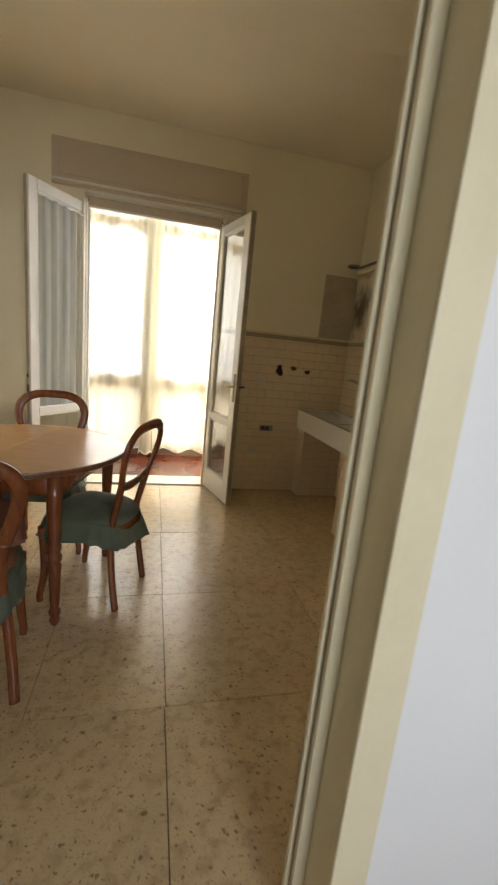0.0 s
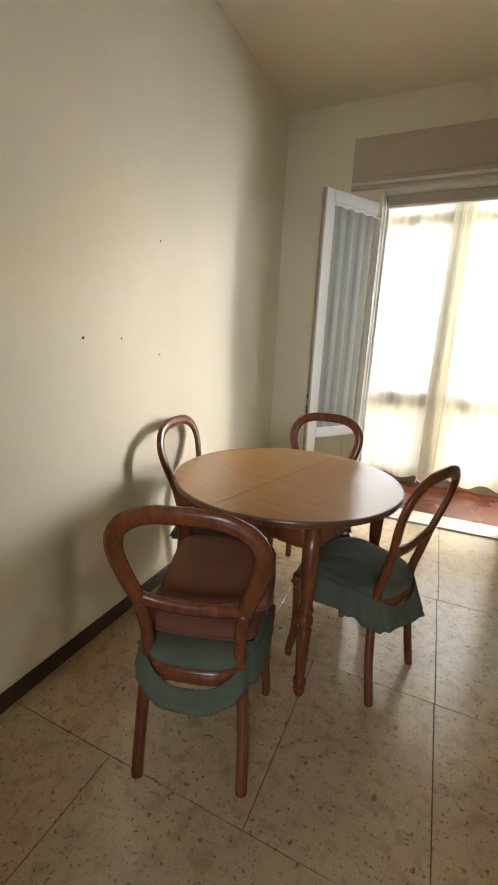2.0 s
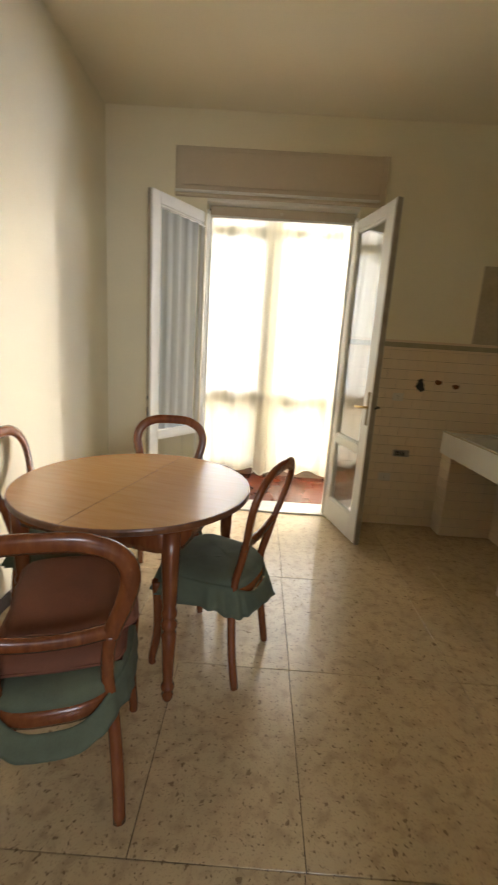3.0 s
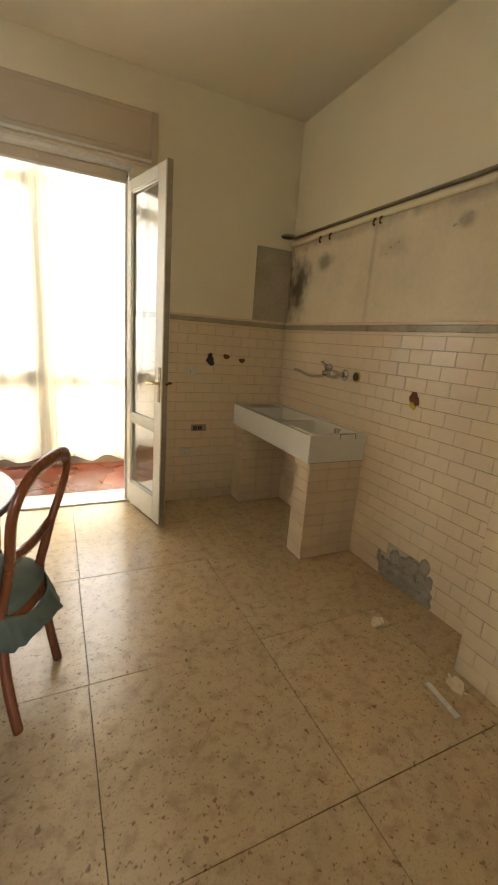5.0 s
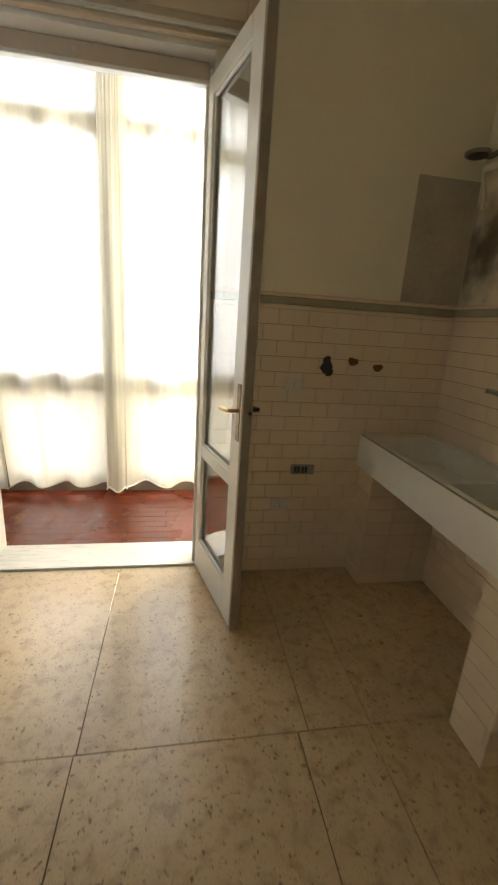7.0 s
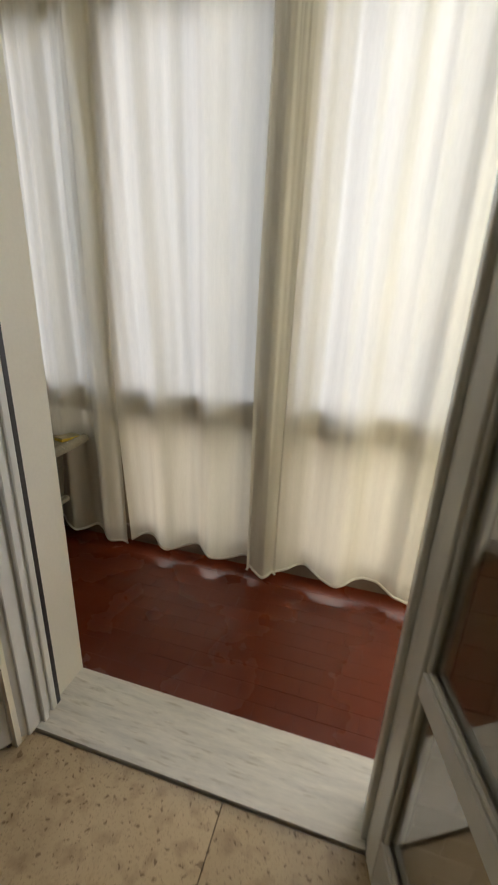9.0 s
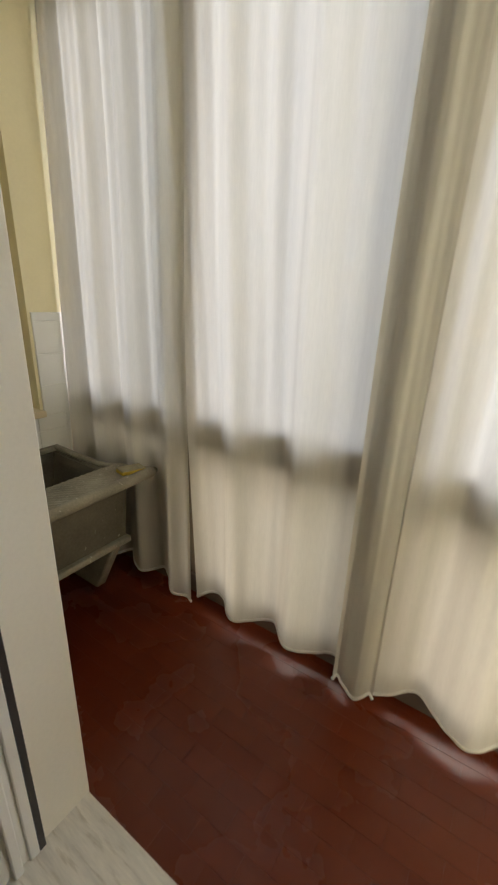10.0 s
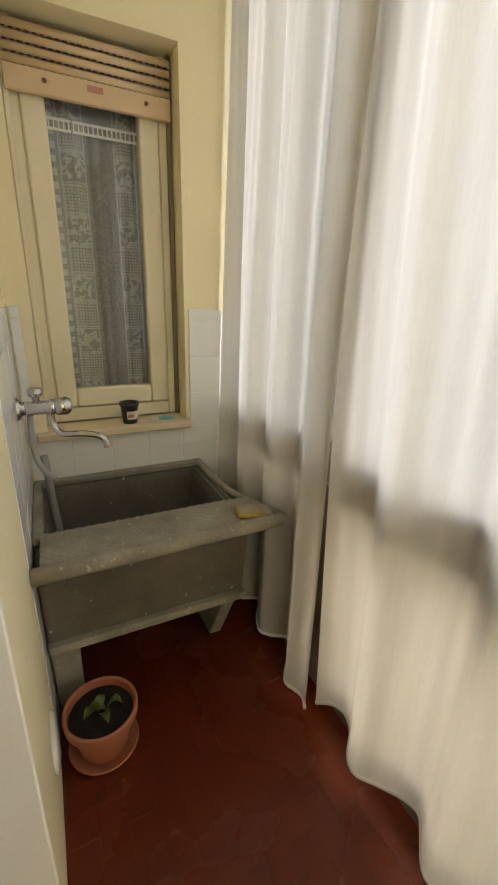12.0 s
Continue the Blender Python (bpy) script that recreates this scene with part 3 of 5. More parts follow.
def door_leaf(m, side, label):
    """Glazed leaf, hinged at its local x = 0; side +1 or -1 gives the side of its lock plate."""
    d = thing("door_leaf", m, label, "door leaf", "balcony door leaves")
    W, T = 0.560, 0.045
    L = 0.108 if side < 0 else 0.074
    z0, z1 = 0.018, 2.33
    part("stile", box(0, 0.062, -T / 2, T / 2, z0, z1, 0.004), M_WHITEWOOD, d)
    part("stile", box(W - L, W, -T / 2, T / 2, z0, z1, 0.004), M_WHITEWOOD, d)
    part("top_rail", box(0.062, W - L, -T / 2, T / 2, z1 - 0.075, z1, 0.003), M_WHITEWOOD, d)
    part("middle_rail", box(0.062, W - L, -T / 2, T / 2, 0.685, 0.745, 0.004), M_WHITEWOOD, d)
    part("bottom_rail", box(0.062, W - L, -T / 2, T / 2, z0, 0.20, 0.003), M_WHITEWOOD, d)
    for a, b in ((0.20, 0.685), (0.745, z1 - 0.075)):
        p = part("pane", box(0.062, W - L, -0.002, 0.002, a, b), M_GLASS, d)
        p.visible_shadow = False
        for s in (-1, 1):
            bead = box(0.062, 0.074, s * 0.010 - 0.006, s * 0.010 + 0.006, a, b, 0.003)
            box(W - L - 0.012, W - L, s * 0.010 - 0.006, s * 0.010 + 0.006, a, b, 0.003, bm=bead)
            box(0.074, W - L - 0.012, s * 0.010 - 0.006, s * 0.010 + 0.006, a, a + 0.012, 0.003, bm=bead)
            box(0.074, W - L - 0.012, s * 0.010 - 0.006, s * 0.010 + 0.006, b - 0.012, b, 0.003, bm=bead)
            part("glazing_bead", bead, M_WHITEWOOD, d)
    rim = 0.018 if side < 0 else 0.006
    # free edge browner and darker than the painted faces
    part("edge_strip", box(W, W + rim, -T / 2 + 0.006 * side, T / 2 - 0.012, z0, z1, 0.003), M_LEAFEDGE, d, "brown-grey edge")
    for z in (0.35, 1.2, 2.05):
        part("hinge", lathe([(0.006, 0), (0.007, 0.005), (0.007, 0.07), (0.003, 0.08)], 10, m=pose(-0.006, -side * T / 2, z)), M_WHITEWOOD, d, smooth=True)
    return d


leaf_r = door_leaf(pose(0.785, 4.335, 0, 0, 0, -75.6), -1, "white painted glazed door leaf standing open, brass handle")
for s in (-1, 1):
    plate = part("lock_plate", box(0.507, 0.540, s * 0.0225 if s > 0 else -0.0265, 0.0265 if s > 0 else -0.0225, 0.90, 1.13, 0.0015), M_BLACK if s > 0 else M_BRONZE, leaf_r, "dark metal lock plate")
    part("door_handle", sweep(smooth_path([(0.523, s * 0.0265, 1.025), (0.523, s * 0.06, 1.025), (0.503, s * 0.068, 1.023), (0.42, s * 0.066, 1.018)]), (0.006, 0.008)), M_BRASS if s < 0 else M_BLACK, leaf_r, "worn lever handle", True)
part("bolt_knob", lathe([(0.006, 0), (0.008, 0.004), (0.008, 0.012), (0.003, 0.016)], 10, m=pose(0.576, 0.0, 1.025, 0, 90, 0)), M_BLACK, leaf_r)
leaf_l = door_leaf(pose(-0.335, 4.335, 0, 0, 0, 180 + 56.5), 1, "white painted glazed door leaf standing open against the wall")
part("keep", box(0.565, 0.571, -0.008, 0.008, 0.86, 0.92, 0.002), M_BLACK, leaf_l, "dark metal keep")
part("keep", box(0.565, 0.571, -0.008, 0.008, 0.97, 1.0, 0.002), M_BLACK, leaf_l, "dark metal keep")


# ---- kitchen doorway lining and casing, hall side
def doorway():
    f = thing("door_2", pose(0, 0, 0), "cream painted doorway lining with ridged casing", "door frame", kind="structure")
    for x, s in ((0.622, 1), (-0.30, -1)):
        def bx(a, b, y0, y1, z0=0.0, z1=2.09, bev=0.004):
            return box(min(x + s * a, x + s * b), max(x + s * a, x + s * b), y0, y1, z0, z1, bev, 2)
        part("lining", bx(-0.004, 0.0, SY - 0.084, SY + 0.004, bev=0.001), M_CREAMWOOD, f)
        part("stop", bx(-0.032, -0.004, SY - 0.012, SY + 0.004, bev=0.003), M_CREAMWOOD, f)
        part("seal", bx(-0.030, -0.004, SY + 0.004, SY + 0.010, bev=0.001), M_BASE, f)
        part("casing", bx(-0.008, 0.077, SY - 0.105, SY - 0.085), M_CREAMWOOD, f)
        part("casing_ridge", bx(-0.008, 0.009, SY - 0.111, SY - 0.105, bev=0.0028), M_CREAMWOOD, f)
        part("casing_back", bx(-0.040, 0.078, SY + 0.010, SY + 0.024), M_CREAMWOOD, f)
    part("head", box(-0.296, 0.618, SY - 0.084, SY + 0.004, 2.086, 2.10), M_CREAMWOOD, f)
    part("head_casing", box(-0.378, 0.700, SY - 0.105, SY - 0.085, 2.09, 2.17, 0.004), M_CREAMWOOD, f)
    return f


doorway()

# skirting on the west wall and beside the balcony door
structure("baseboard", join(box(LX, LX + 0.012, SY + 0.02, NY - 0.012, 0.0, 0.075, 0.003), box(LX, DL - 0.02, NY - 0.012, NY, 0.0, 0.075, 0.003)), M_BASE, "dark brown skirting board", "skirting")

# ---- tiled dado
RAILZ = 1.437
PIER_Y = 2.06
pier = structure("wall_pier", box(1.83, RX, SY, PIER_Y, 0, TOP), M_WALL, "shallow wall pier, tiled low down", "wall")
for wall, lab, bb in ((wall_north, "back", box(0.83, RX - 0.006, NY - 0.004, NY, 0, RAILZ)), (wall_east, "side", box(RX - 0.004, RX, PIER_Y, NY - 0.006, 0, RAILZ))):
    part("tile_bed", bb, M_GROUT, wall)


def rail(name, x0, x1, y0, y1, along_x):
    t = thing("tile_rail", pose(0, 0, RAILZ), "greenish moulded tile rail on top of the wall tiles", "tile rail", "tile rails", "structure")
    for z0, z1, d in ((0.0, 0.020, 0.012), (0.020, 0.056, 0.020), (0.056, 0.074, 0.014)):
        b = box(x0, x1, y1 - d, y1, z0, z1, 0.003) if along_x else box(x1 - d, x1, y0, y1, z0, z1, 0.003)
        part("moulding", b, M_RAIL if z0 < 0.03 and z0 > 0 else M_TILE, t)


rail("n", 0.80, RX - 0.021, NY - 0.02, NY, True)
rail("e", RX - 0.02, RX, PIER_Y, NY - 0.001, False)

# bare plaster where a hood and cupboards hung
part("bare_plaster", box(RX - 0.003, RX, PIER_Y, NY - 0.004, RAILZ + 0.076, 2.13), M_OLDPLASTER, wall_east, "bare stained plaster")
part("bare_plaster", box(1.745, RX - 0.004, NY - 0.003, NY, RAILZ + 0.076, 2.075), M_GREYPATCH, wall_north, "sooty grey plaster")


def leaf_net(leaf, side):
    """Thin net hung on a leaf's outer face."""
    t = thing("glass_curtain", leaf.matrix_world.copy(), "thin white net hung on the glazed door leaf", "curtain", "door nets")
    b = bmesh.new()
    g = [[b.verts.new((0.125 + 0.360 * i / 60, side * (0.031 + 0.0048 * math.sin(24 * i / 60 + 0.5 * math.sin(j / 5)) + 0.0006 * math.sin(61 * i / 60)), 0.755 + 1.475 * j / 16)) for i in range(61)] for j in range(17)]
    for j in range(16):
        for i in range(60):
            b.faces.new((g[j][i], g[j][i + 1], g[j + 1][i + 1], g[j + 1][i])).smooth = True
    part("net", b, M_SHEER, t)
    part("net_rod", sweep([(0.055, side * 0.029, 2.23), (0.30, side * 0.029, 2.23), (0.49, side * 0.029, 2.23)], (0.004, 0.004)), M_WHITEWOOD, t)


leaf_net(leaf_l, 1)


def blot(parent, m, rx, ry, mat, name="stain", n=28, seed=1, depth=0.0014):
    """A flat, ragged patch on a wall or floor."""
    rnd = random.Random(seed)
    ph = [rnd.uniform(0, 6.28) for _ in range(4)]
    b = bmesh.new()
    top, low = [], []
    for k in range(n):
        a = 2 * math.pi * k / n
        r = 1 + 0.16 * math.sin(2 * a + ph[0]) + 0.12 * math.sin(3 * a + ph[1]) + 0.08 * math.sin(7 * a + ph[2]) + 0.05 * math.sin(11 * a + ph[3])
        top.append(b.verts.new((rx * r * math.cos(a), ry * r * math.sin(a), depth)))
        low.append(b.verts.new((rx * r * 1.04 * math.cos(a), ry * r * 1.04 * math.sin(a), 0)))
    b.faces.new(top)
    for k in range(n):
        b.faces.new((low[k], low[(k + 1) % n], top[(k + 1) % n], top[k]))
    bmesh.ops.transform(b, matrix=m, verts=b.verts)
    return part(name, b, mat, parent)


EAST = Matrix(((0, 0, -1, 0), (-1, 0, 0, 0), (0, 1, 0, 0), (0, 0, 0, 1)))    # local x along -y, y up, out along -x
NORTH = Matrix(((1, 0, 0, 0), (0, 0, -1, 0), (0, 1, 0, 0), (0, 0, 0, 1)))    # local x along x, y up, out along -y
SOUTHF = Matrix(((-1, 0, 0, 0), (0, 0, 1, 0), (0, 1, 0, 0), (0, 0, 0, 1)))   # faces +y
ENDW = Matrix(((0, 0, 1, 0), (1, 0, 0, 0), (0, 1, 0, 0), (0, 0, 0, 1)))      # faces +x, local x along y


def at(m, x, y, z):
    return Matrix.Translation((x, y, z)) @ m


NAILS = ((2.217, 1.32, 0.006), (2.43, 1.324, 0.004), (2.708, 1.772, 0.004), (2.695, 1.257, 0.004))
for k, (y, z, r) in enumerate(NAILS):
    blot(wall_west, at(ENDW, LX + 0.0005, y, z), r, r, M_RUST, "nail_hole", 12, 60 + k, 0.002)

# ---- service holes in the dado
for k, (x, z, r) in enumerate(((1.40, 1.165, 0.036), (1.395, 1.205, 0.022), (1.535, 1.205, 0.024), (1.675, 1.18, 0.023))):
    blot(wall_north, at(NORTH, x, NY - 0.0105, z), r, r * 0.9, M_BLACK if k < 2 else M_RUST, "service_hole", 20, 5 + k, 0.003)
blot(wall_east, at(EAST, RX - 0.0105, 2.76, 1.10), 0.032, 0.036, M_RUST, "service_hole", 20, 11, 0.004)
blot(wall_east, at(EAST, RX - 0.0115, 2.765, 1.062), 0.022, 0.02, M_YELLOW, "service_hole", 20, 12, 0.003)


def socket(x, z, w, h, dark, holes, label):
    s = thing("wall_socket", at(NORTH, x, NY - 0.010, z), label, "socket", "kitchen sockets")
    part("plate", box(-w / 2, w / 2, -h / 2, h / 2, 0, 0.009, 0.003, 2), M_GREYPL if dark else M_PLASTIC, s)
    for hx in holes:
        part("insert", box(hx - 0.017, hx + 0.017, -h * 0.32, h * 0.32, 0.009, 0.0115, 0.002), M_BLACK if dark else M_PLASTIC, s)
        for dy in (-0.009, 0.0, 0.009):
            part("pin_hole", lathe([(0.0022, 0), (0.0022, 0.0008)], 8, m=pose(hx, dy, 0.0115)), M_PLASTIC if dark else M_BLACK, s)
    return s


socket(1.325, 0.62, 0.13, 0.055, True, (-0.032, 0.0085), "grey double socket with dark inserts on the tiles")
socket(1.215, 0.415, 0.10, 0.066, False, (0.0,), "ivory single socket on the tiles")
socket(1.235, 1.075, 0.085, 0.062, False, (0.0,), "ivory blank switch plate on the tiles")


# ---- stone sink on tiled piers
def stepped(xs, ys, heights, z0):
    """Solid with a stepped top: heights[i][j] over each cell of the cuts xs, ys."""
    b = bmesh.new()
    cache = {}

    def v(x, y, z):
        key = (round(x, 5), round(y, 5), round(z, 5))
        if key not in cache:
            cache[key] = b.verts.new(key)
        return cache[key]

    def face(*p):
        try:
            b.faces.new([v(*q) for q in p])
        except ValueError:
            pass
    nx, ny = len(xs) - 1, len(ys) - 1
    for i in range(nx):
        for j in range(ny):
            h = heights[i][j]
            x0, x1, y0, y1 = xs[i], xs[i + 1], ys[j], ys[j + 1]
            face((x0, y0, h), (x1, y0, h), (x1, y1, h), (x0, y1, h))
            face((x0, y0, z0), (x0, y1, z0), (x1, y1, z0), (x1, y0, z0))
            hx = heights[i + 1][j] if i + 1 < nx else z0
            hy = heights[i][j + 1] if j + 1 < ny else z0
            if hx != h:
                face((x1, y0, h), (x1, y1, h), (x1, y1, hx), (x1, y0, hx))
            if hy != h:
                face((x0, y1, h), (x1, y1, h), (x1, y1, hy), (x0, y1, hy))
            if i == 0:
                face((x0, y0, h), (x0, y1, h), (x0, y1, z0), (x0, y0, z0))
            if j == 0:
                face((x0, y0, h), (x1, y0, h), (x1, y0, z0), (x0, y0, z0))
    return b


def drain_stub():
    d = thing("drain_stub", pose(1.80, 3.43, 0.56), "dark plastic drain stub under the sink", "drain")
    part("pipe", lathe([(0.022, 0.0), (0.022, 0.07), (0.03, 0.072), (0.03, 0.089)], 16), M_BLACK, d, smooth=True)
    part("nut", lathe([(0.027, 0.02), (0.029, 0.024), (0.029, 0.036), (0.027, 0.04)], 12), M_GREYPL, d)


drain_stub()


def kitchen_sink():
    s = thing("kitchen_sink", pose(1.635, 3.095, 0), "white ceramic double bowl sink with a worn front edge", "sink")
    W, L, z0, z1 = RX - 0.010 - 1.635, NY - 0.010 - 3.095, 0.650, 0.825
    xs = [0, 0.035, W - 0.055, W]
    ys = [0, 0.035, 0.50, 0.535, 1.00, L]
    H = [[z1] * 5, [z1, 0.69, z1 - 0.02, 0.69 + 0.03, z1 - 0.008], [z1] * 5]
    b = stepped(xs, ys, H, z0)
    bmesh.ops.bevel(b, geom=[e for e in b.edges if e.is_manifold and e.calc_face_angle(0) > 0.5], offset=0.008, segments=3, affect="EDGES")
    part("body", b, M_CERAMIC, s)
    part("front_rim", box(-0.002, 0.006, 0.02, L - 0.01, z1 - 0.006, z1 + 0.0015, 0.002), M_WORN, s, "worn greenish edge")
    part("wire_clip", sweep([(0.215, -0.003, z1 - 0.028), (0.215, -0.003, z1 + 0.001), (0.275, -0.003, z1 + 0.001), (0.335, -0.003, z1 + 0.001), (0.335, -0.003, z1 - 0.028)], (0.0022, 0.0022)), M_BLACK, s, "thin dark wire clip")
    for i in range(4):
        for j in range(3):
            part("overflow_hole", lathe([(0.006, 0), (0.006, 0.001)], 10, m=pose(W - 0.0555, 0.20 + i * 0.018 + (j % 2) * 0.009, 0.775 + j * 0.014, 0, -90, 0)), M_BLACK, s)
    part("drain", lathe([(0.030, 0), (0.030, 0.003), (0.02, 0.004)], 20, m=pose(W / 2, 0.27, 0.690)), M_CHROME, s)
    return s


kitchen_sink()


def sink_pier(y0, y1, label):
    p = thing("sink_pier", pose(1.655, y0, 0), label, "pier", "piers under the sink")
    w, L = RX - 0.010 - 1.655, y1 - y0
    core = part("core", box(0.005, w, 0.005, L - 0.005, 0, 0.649), M_GROUT, p)
    lay(core, "tile", at(NORTH, 0, 0.005, 0), 0.0, w, 0.0, 0.645, 0.15, 0.075, 0.0022, 0.005, M_TILE, 0.0)
    lay(core, "tile", at(EAST, 0.005, L, 0), 0.0, L, 0.0, 0.645, 0.15, 0.075, 0.0022, 0.005, M_TILE, 0.0)
    lay(core, "tile", at(SOUTHF, w, L - 0.005, 0), 0.0, w, 0.0, 0.645, 0.15, 0.075, 0.0022, 0.005, M_TILE, 0.0)
    return p


def wall_tap():
    t = thing("wall_tap", pose(RX - 0.0105, 3.385, 1.165) @ Matrix.Scale(1.18, 4), "chrome wall tap with a swivel spout above the sink", "tap")
    part("flange", lathe([(0.032, 0), (0.032, 0.004), (0.024, 0.012), (0.016, 0.018)], 24, m=pose(0, 0, 0, 0, -90, 0)), M_CHROME, t, smooth=True)
    part("inlet", sweep([(-0.012, 0, 0), (-0.05, 0, 0), (-0.062, 0.012, 0)], (0.014, 0.014)), M_CHROME, t)
    part("body", lathe([(0.014, 0), (0.024, 0.01), (0.024, 0.085), (0.018, 0.10), (0.018, 0.13), (0.008, 0.14)], 20, m=pose(-0.062, -0.012, 0, -90, 0, 0)), M_CHROME, t, smooth=True)
    part("lever", sweep([(-0.062, 0.10, 0.015), (-0.075, 0.10, 0.05), (-0.11, 0.085, 0.065)], (0.009, 0.006)), M_CHROME, t)
    part("knob", lathe([(0.014, 0), (0.02, 0.012), (0.018, 0.03), (0.006, 0.036)], 16, m=pose(-0.062, 0.075, 0.02)), M_CHROME, t, smooth=True)
    part("spout", sweep(smooth_path([(-0.062, 0.11, -0.01), (-0.09, 0.125, -0.022), (-0.15, 0.15, -0.020), (-0.21, 0.17, 0.004), (-0.235, 0.178, 0.008)]), (0.008, 0.008)), M_CHROME, t, smooth=True)
    c = thing("pipe_hole_cover", at(EAST, RX - 0.0105, 3.265, 1.165), "yellowed plate round a dark open pipe", "pipe outlet")
    part("plate", lathe([(0.038, 0), (0.038, 0.003), (0.03, 0.005)], 20), M_YELLOW, c)
    part("pipe_mouth", lathe([(0.026, 0), (0.026, 0.008), (0.02, 0.012), (0.012, 0.006)], 18, m=pose(0, 0, 0.003)), M_BLACK, c)


wall_tap()


# ---- remains of the hood: pipe and ledge along the east wall
def hood_ledge():
    h = thing("hood_ledge", pose(RX, 0, 2.145), "dirty ledge and pipe remaining from a removed hood", "pipe")
    part("ledge", sweep([(-0.02, 4.235, 0.018), (-0.022, 3.6, 0.016), (-0.022, 3.0, 0.012), (-0.022, PIER_Y, 0.008)], (0.022, 0.006)), M_WORN, h)
    part("pipe", sweep(smooth_path([(-0.05, 4.20, -0.035), (-0.02, 4.10, -0.03), (-0.018, 3.9, -0.02), (-0.018, 3.4, -0.018), (-0.018, 2.7, -0.024), (-0.018, PIER_Y, -0.022)]), (0.015, 0.020)), M_CREAMWOOD, h, smooth=True)
    part("pipe_drop", sweep(smooth_path([(-0.05, 4.20, -0.035), (-0.04, 4.215, -0.07), (-0.012, 4.225, -0.13), (-0.008, 4.226, -0.20)]), (0.008, 0.008)), M_CREAMWOOD, h)
    cap = lathe([(0.055, 0), (0.055, 0.012), (0.046, 0.016)], 24, m=pose(-0.10, 4.195, 0.006))
    part("flue_collar", cap, M_WORN, h, "round dirty flue collar")
    part("flue_mouth", lathe([(0.044, 0), (0.044, 0.004)], 20, m=pose(-0.10, 4.195, 0.0005)), M_BLACK, h)
    for y in (3.84, 3.72, 3.27, 3.215):
        part("hook", sweep(smooth_path([(-0.004, y, -0.03), (-0.03, y, -0.04), (-0.038, y, -0.065), (-0.028, y, -0.075)], 4), (0.006, 0.006)), M_RUST, h)


hood_ledge()
for k, (y, z, r) in enumerate(((2.66, 1.98, 0.014), (2.70, 1.965, 0.009), (2.62, 2.0, 0.01), (3.13, 1.93, 0.008), (3.07, 1.95, 0.007), (3.16, 1.90, 0.006))):
    blot(wall_east, at(EAST, RX - 0.0035, y, z), r * 1.5, r * 0.8, M_GREYPATCH, "chip", 16, 31 + k, 0.0008)


# ---- broken tiles at the foot of the wall, chips on the floor
def rubble():
    r = thing("broken_wall_patch", pose(RX, 2.62, 0), "grey cement bared by broken tiles at the wall's foot", "broken patch")
    rnd = random.Random(4)
    part("cement_bed", box(-0.006, -0.0045, -0.20, 0.20, 0.0, 0.226), M_GREYPATCH, r, "dirty cement bed")
    for k in range(8):
        y = -0.165 + 0.048 * k
        tall = 0.20 if k in (1, 2, 3) else 0.145 if k in (0, 4, 5) else 0.075
        z = 0.0
        while z < tall - 0.02:
            h = rnd.uniform(0.05, 0.085)
            b = bmesh.new()
            bmesh.ops.create_icosphere(b, subdivisions=2, radius=1, matrix=pose(-0.008, y + rnd.uniform(-0.012, 0.012), z + h / 2, rnd.uniform(-25, 25)) @ Matrix.Diagonal((0.017, rnd.uniform(0.030, 0.044), h * 0.60, 1)))
            for v in b.verts:
                v.co += Vector((0.005, 0.014, 0.014)) * noise.noise(v.co * 26 + Vector((k, 0, 0)))
                v.co.x = min(max(v.co.x, -0.018 - 0.004 * (k % 2)), 0.0)
                v.co.z = max(v.co.z, 0.0)
            part("cement_lump", b, M_RUBBLE, r)
            z += h * 0.9
    return r


rubble()


def floor_chip(x, y, a, rx, ry, seed, label, mat):
    c = thing("floor_patch", pose(x, y, 0.0, 0, 0, a), label, "floor patch", "patches on the floor")
    blot(c, Matrix.Identity(4), rx, ry, mat, "crust", 22, seed, 0.004)
    rnd = random.Random(seed)
    for k in range(7):
        px, py = rnd.uniform(-rx, rx), rnd.uniform(-ry, ry)
        b = bmesh.new()
        bmesh.ops.create_icosphere(b, subdivisions=1, radius=1, matrix=pose(px, py, 0.005) @ Matrix.Diagonal((rnd.uniform(0.006, 0.016), rnd.uniform(0.006, 0.012), 0.005, 1)))
        part("chip", b, mat, c)
    return c


floor_chip(1.715, 2.44, 20, 0.040, 0.026, 3, "crust of old mortar on the stone floor", M_OLDPLASTER)
floor_chip(1.745, 2.395, -2, 0.062, 0.006, 8, "dark crumbs of mortar along a chipped floor edge", M_WORN)
floor_chip(1.755, 2.00, 62, 0.050, 0.030, 5, "pale mortar lump on the floor by the wall", M_OLDPLASTER)
strip = thing("tile_offcut", pose(1.628, 1.965, 0.002, 0, 0, 83), "broken pale tile strip lying on the floor", "tile offcut")
part("strip", box(-0.085, 0.085, -0.014, 0.014, 0, 0.008, 0.002), M_TRAV, strip)


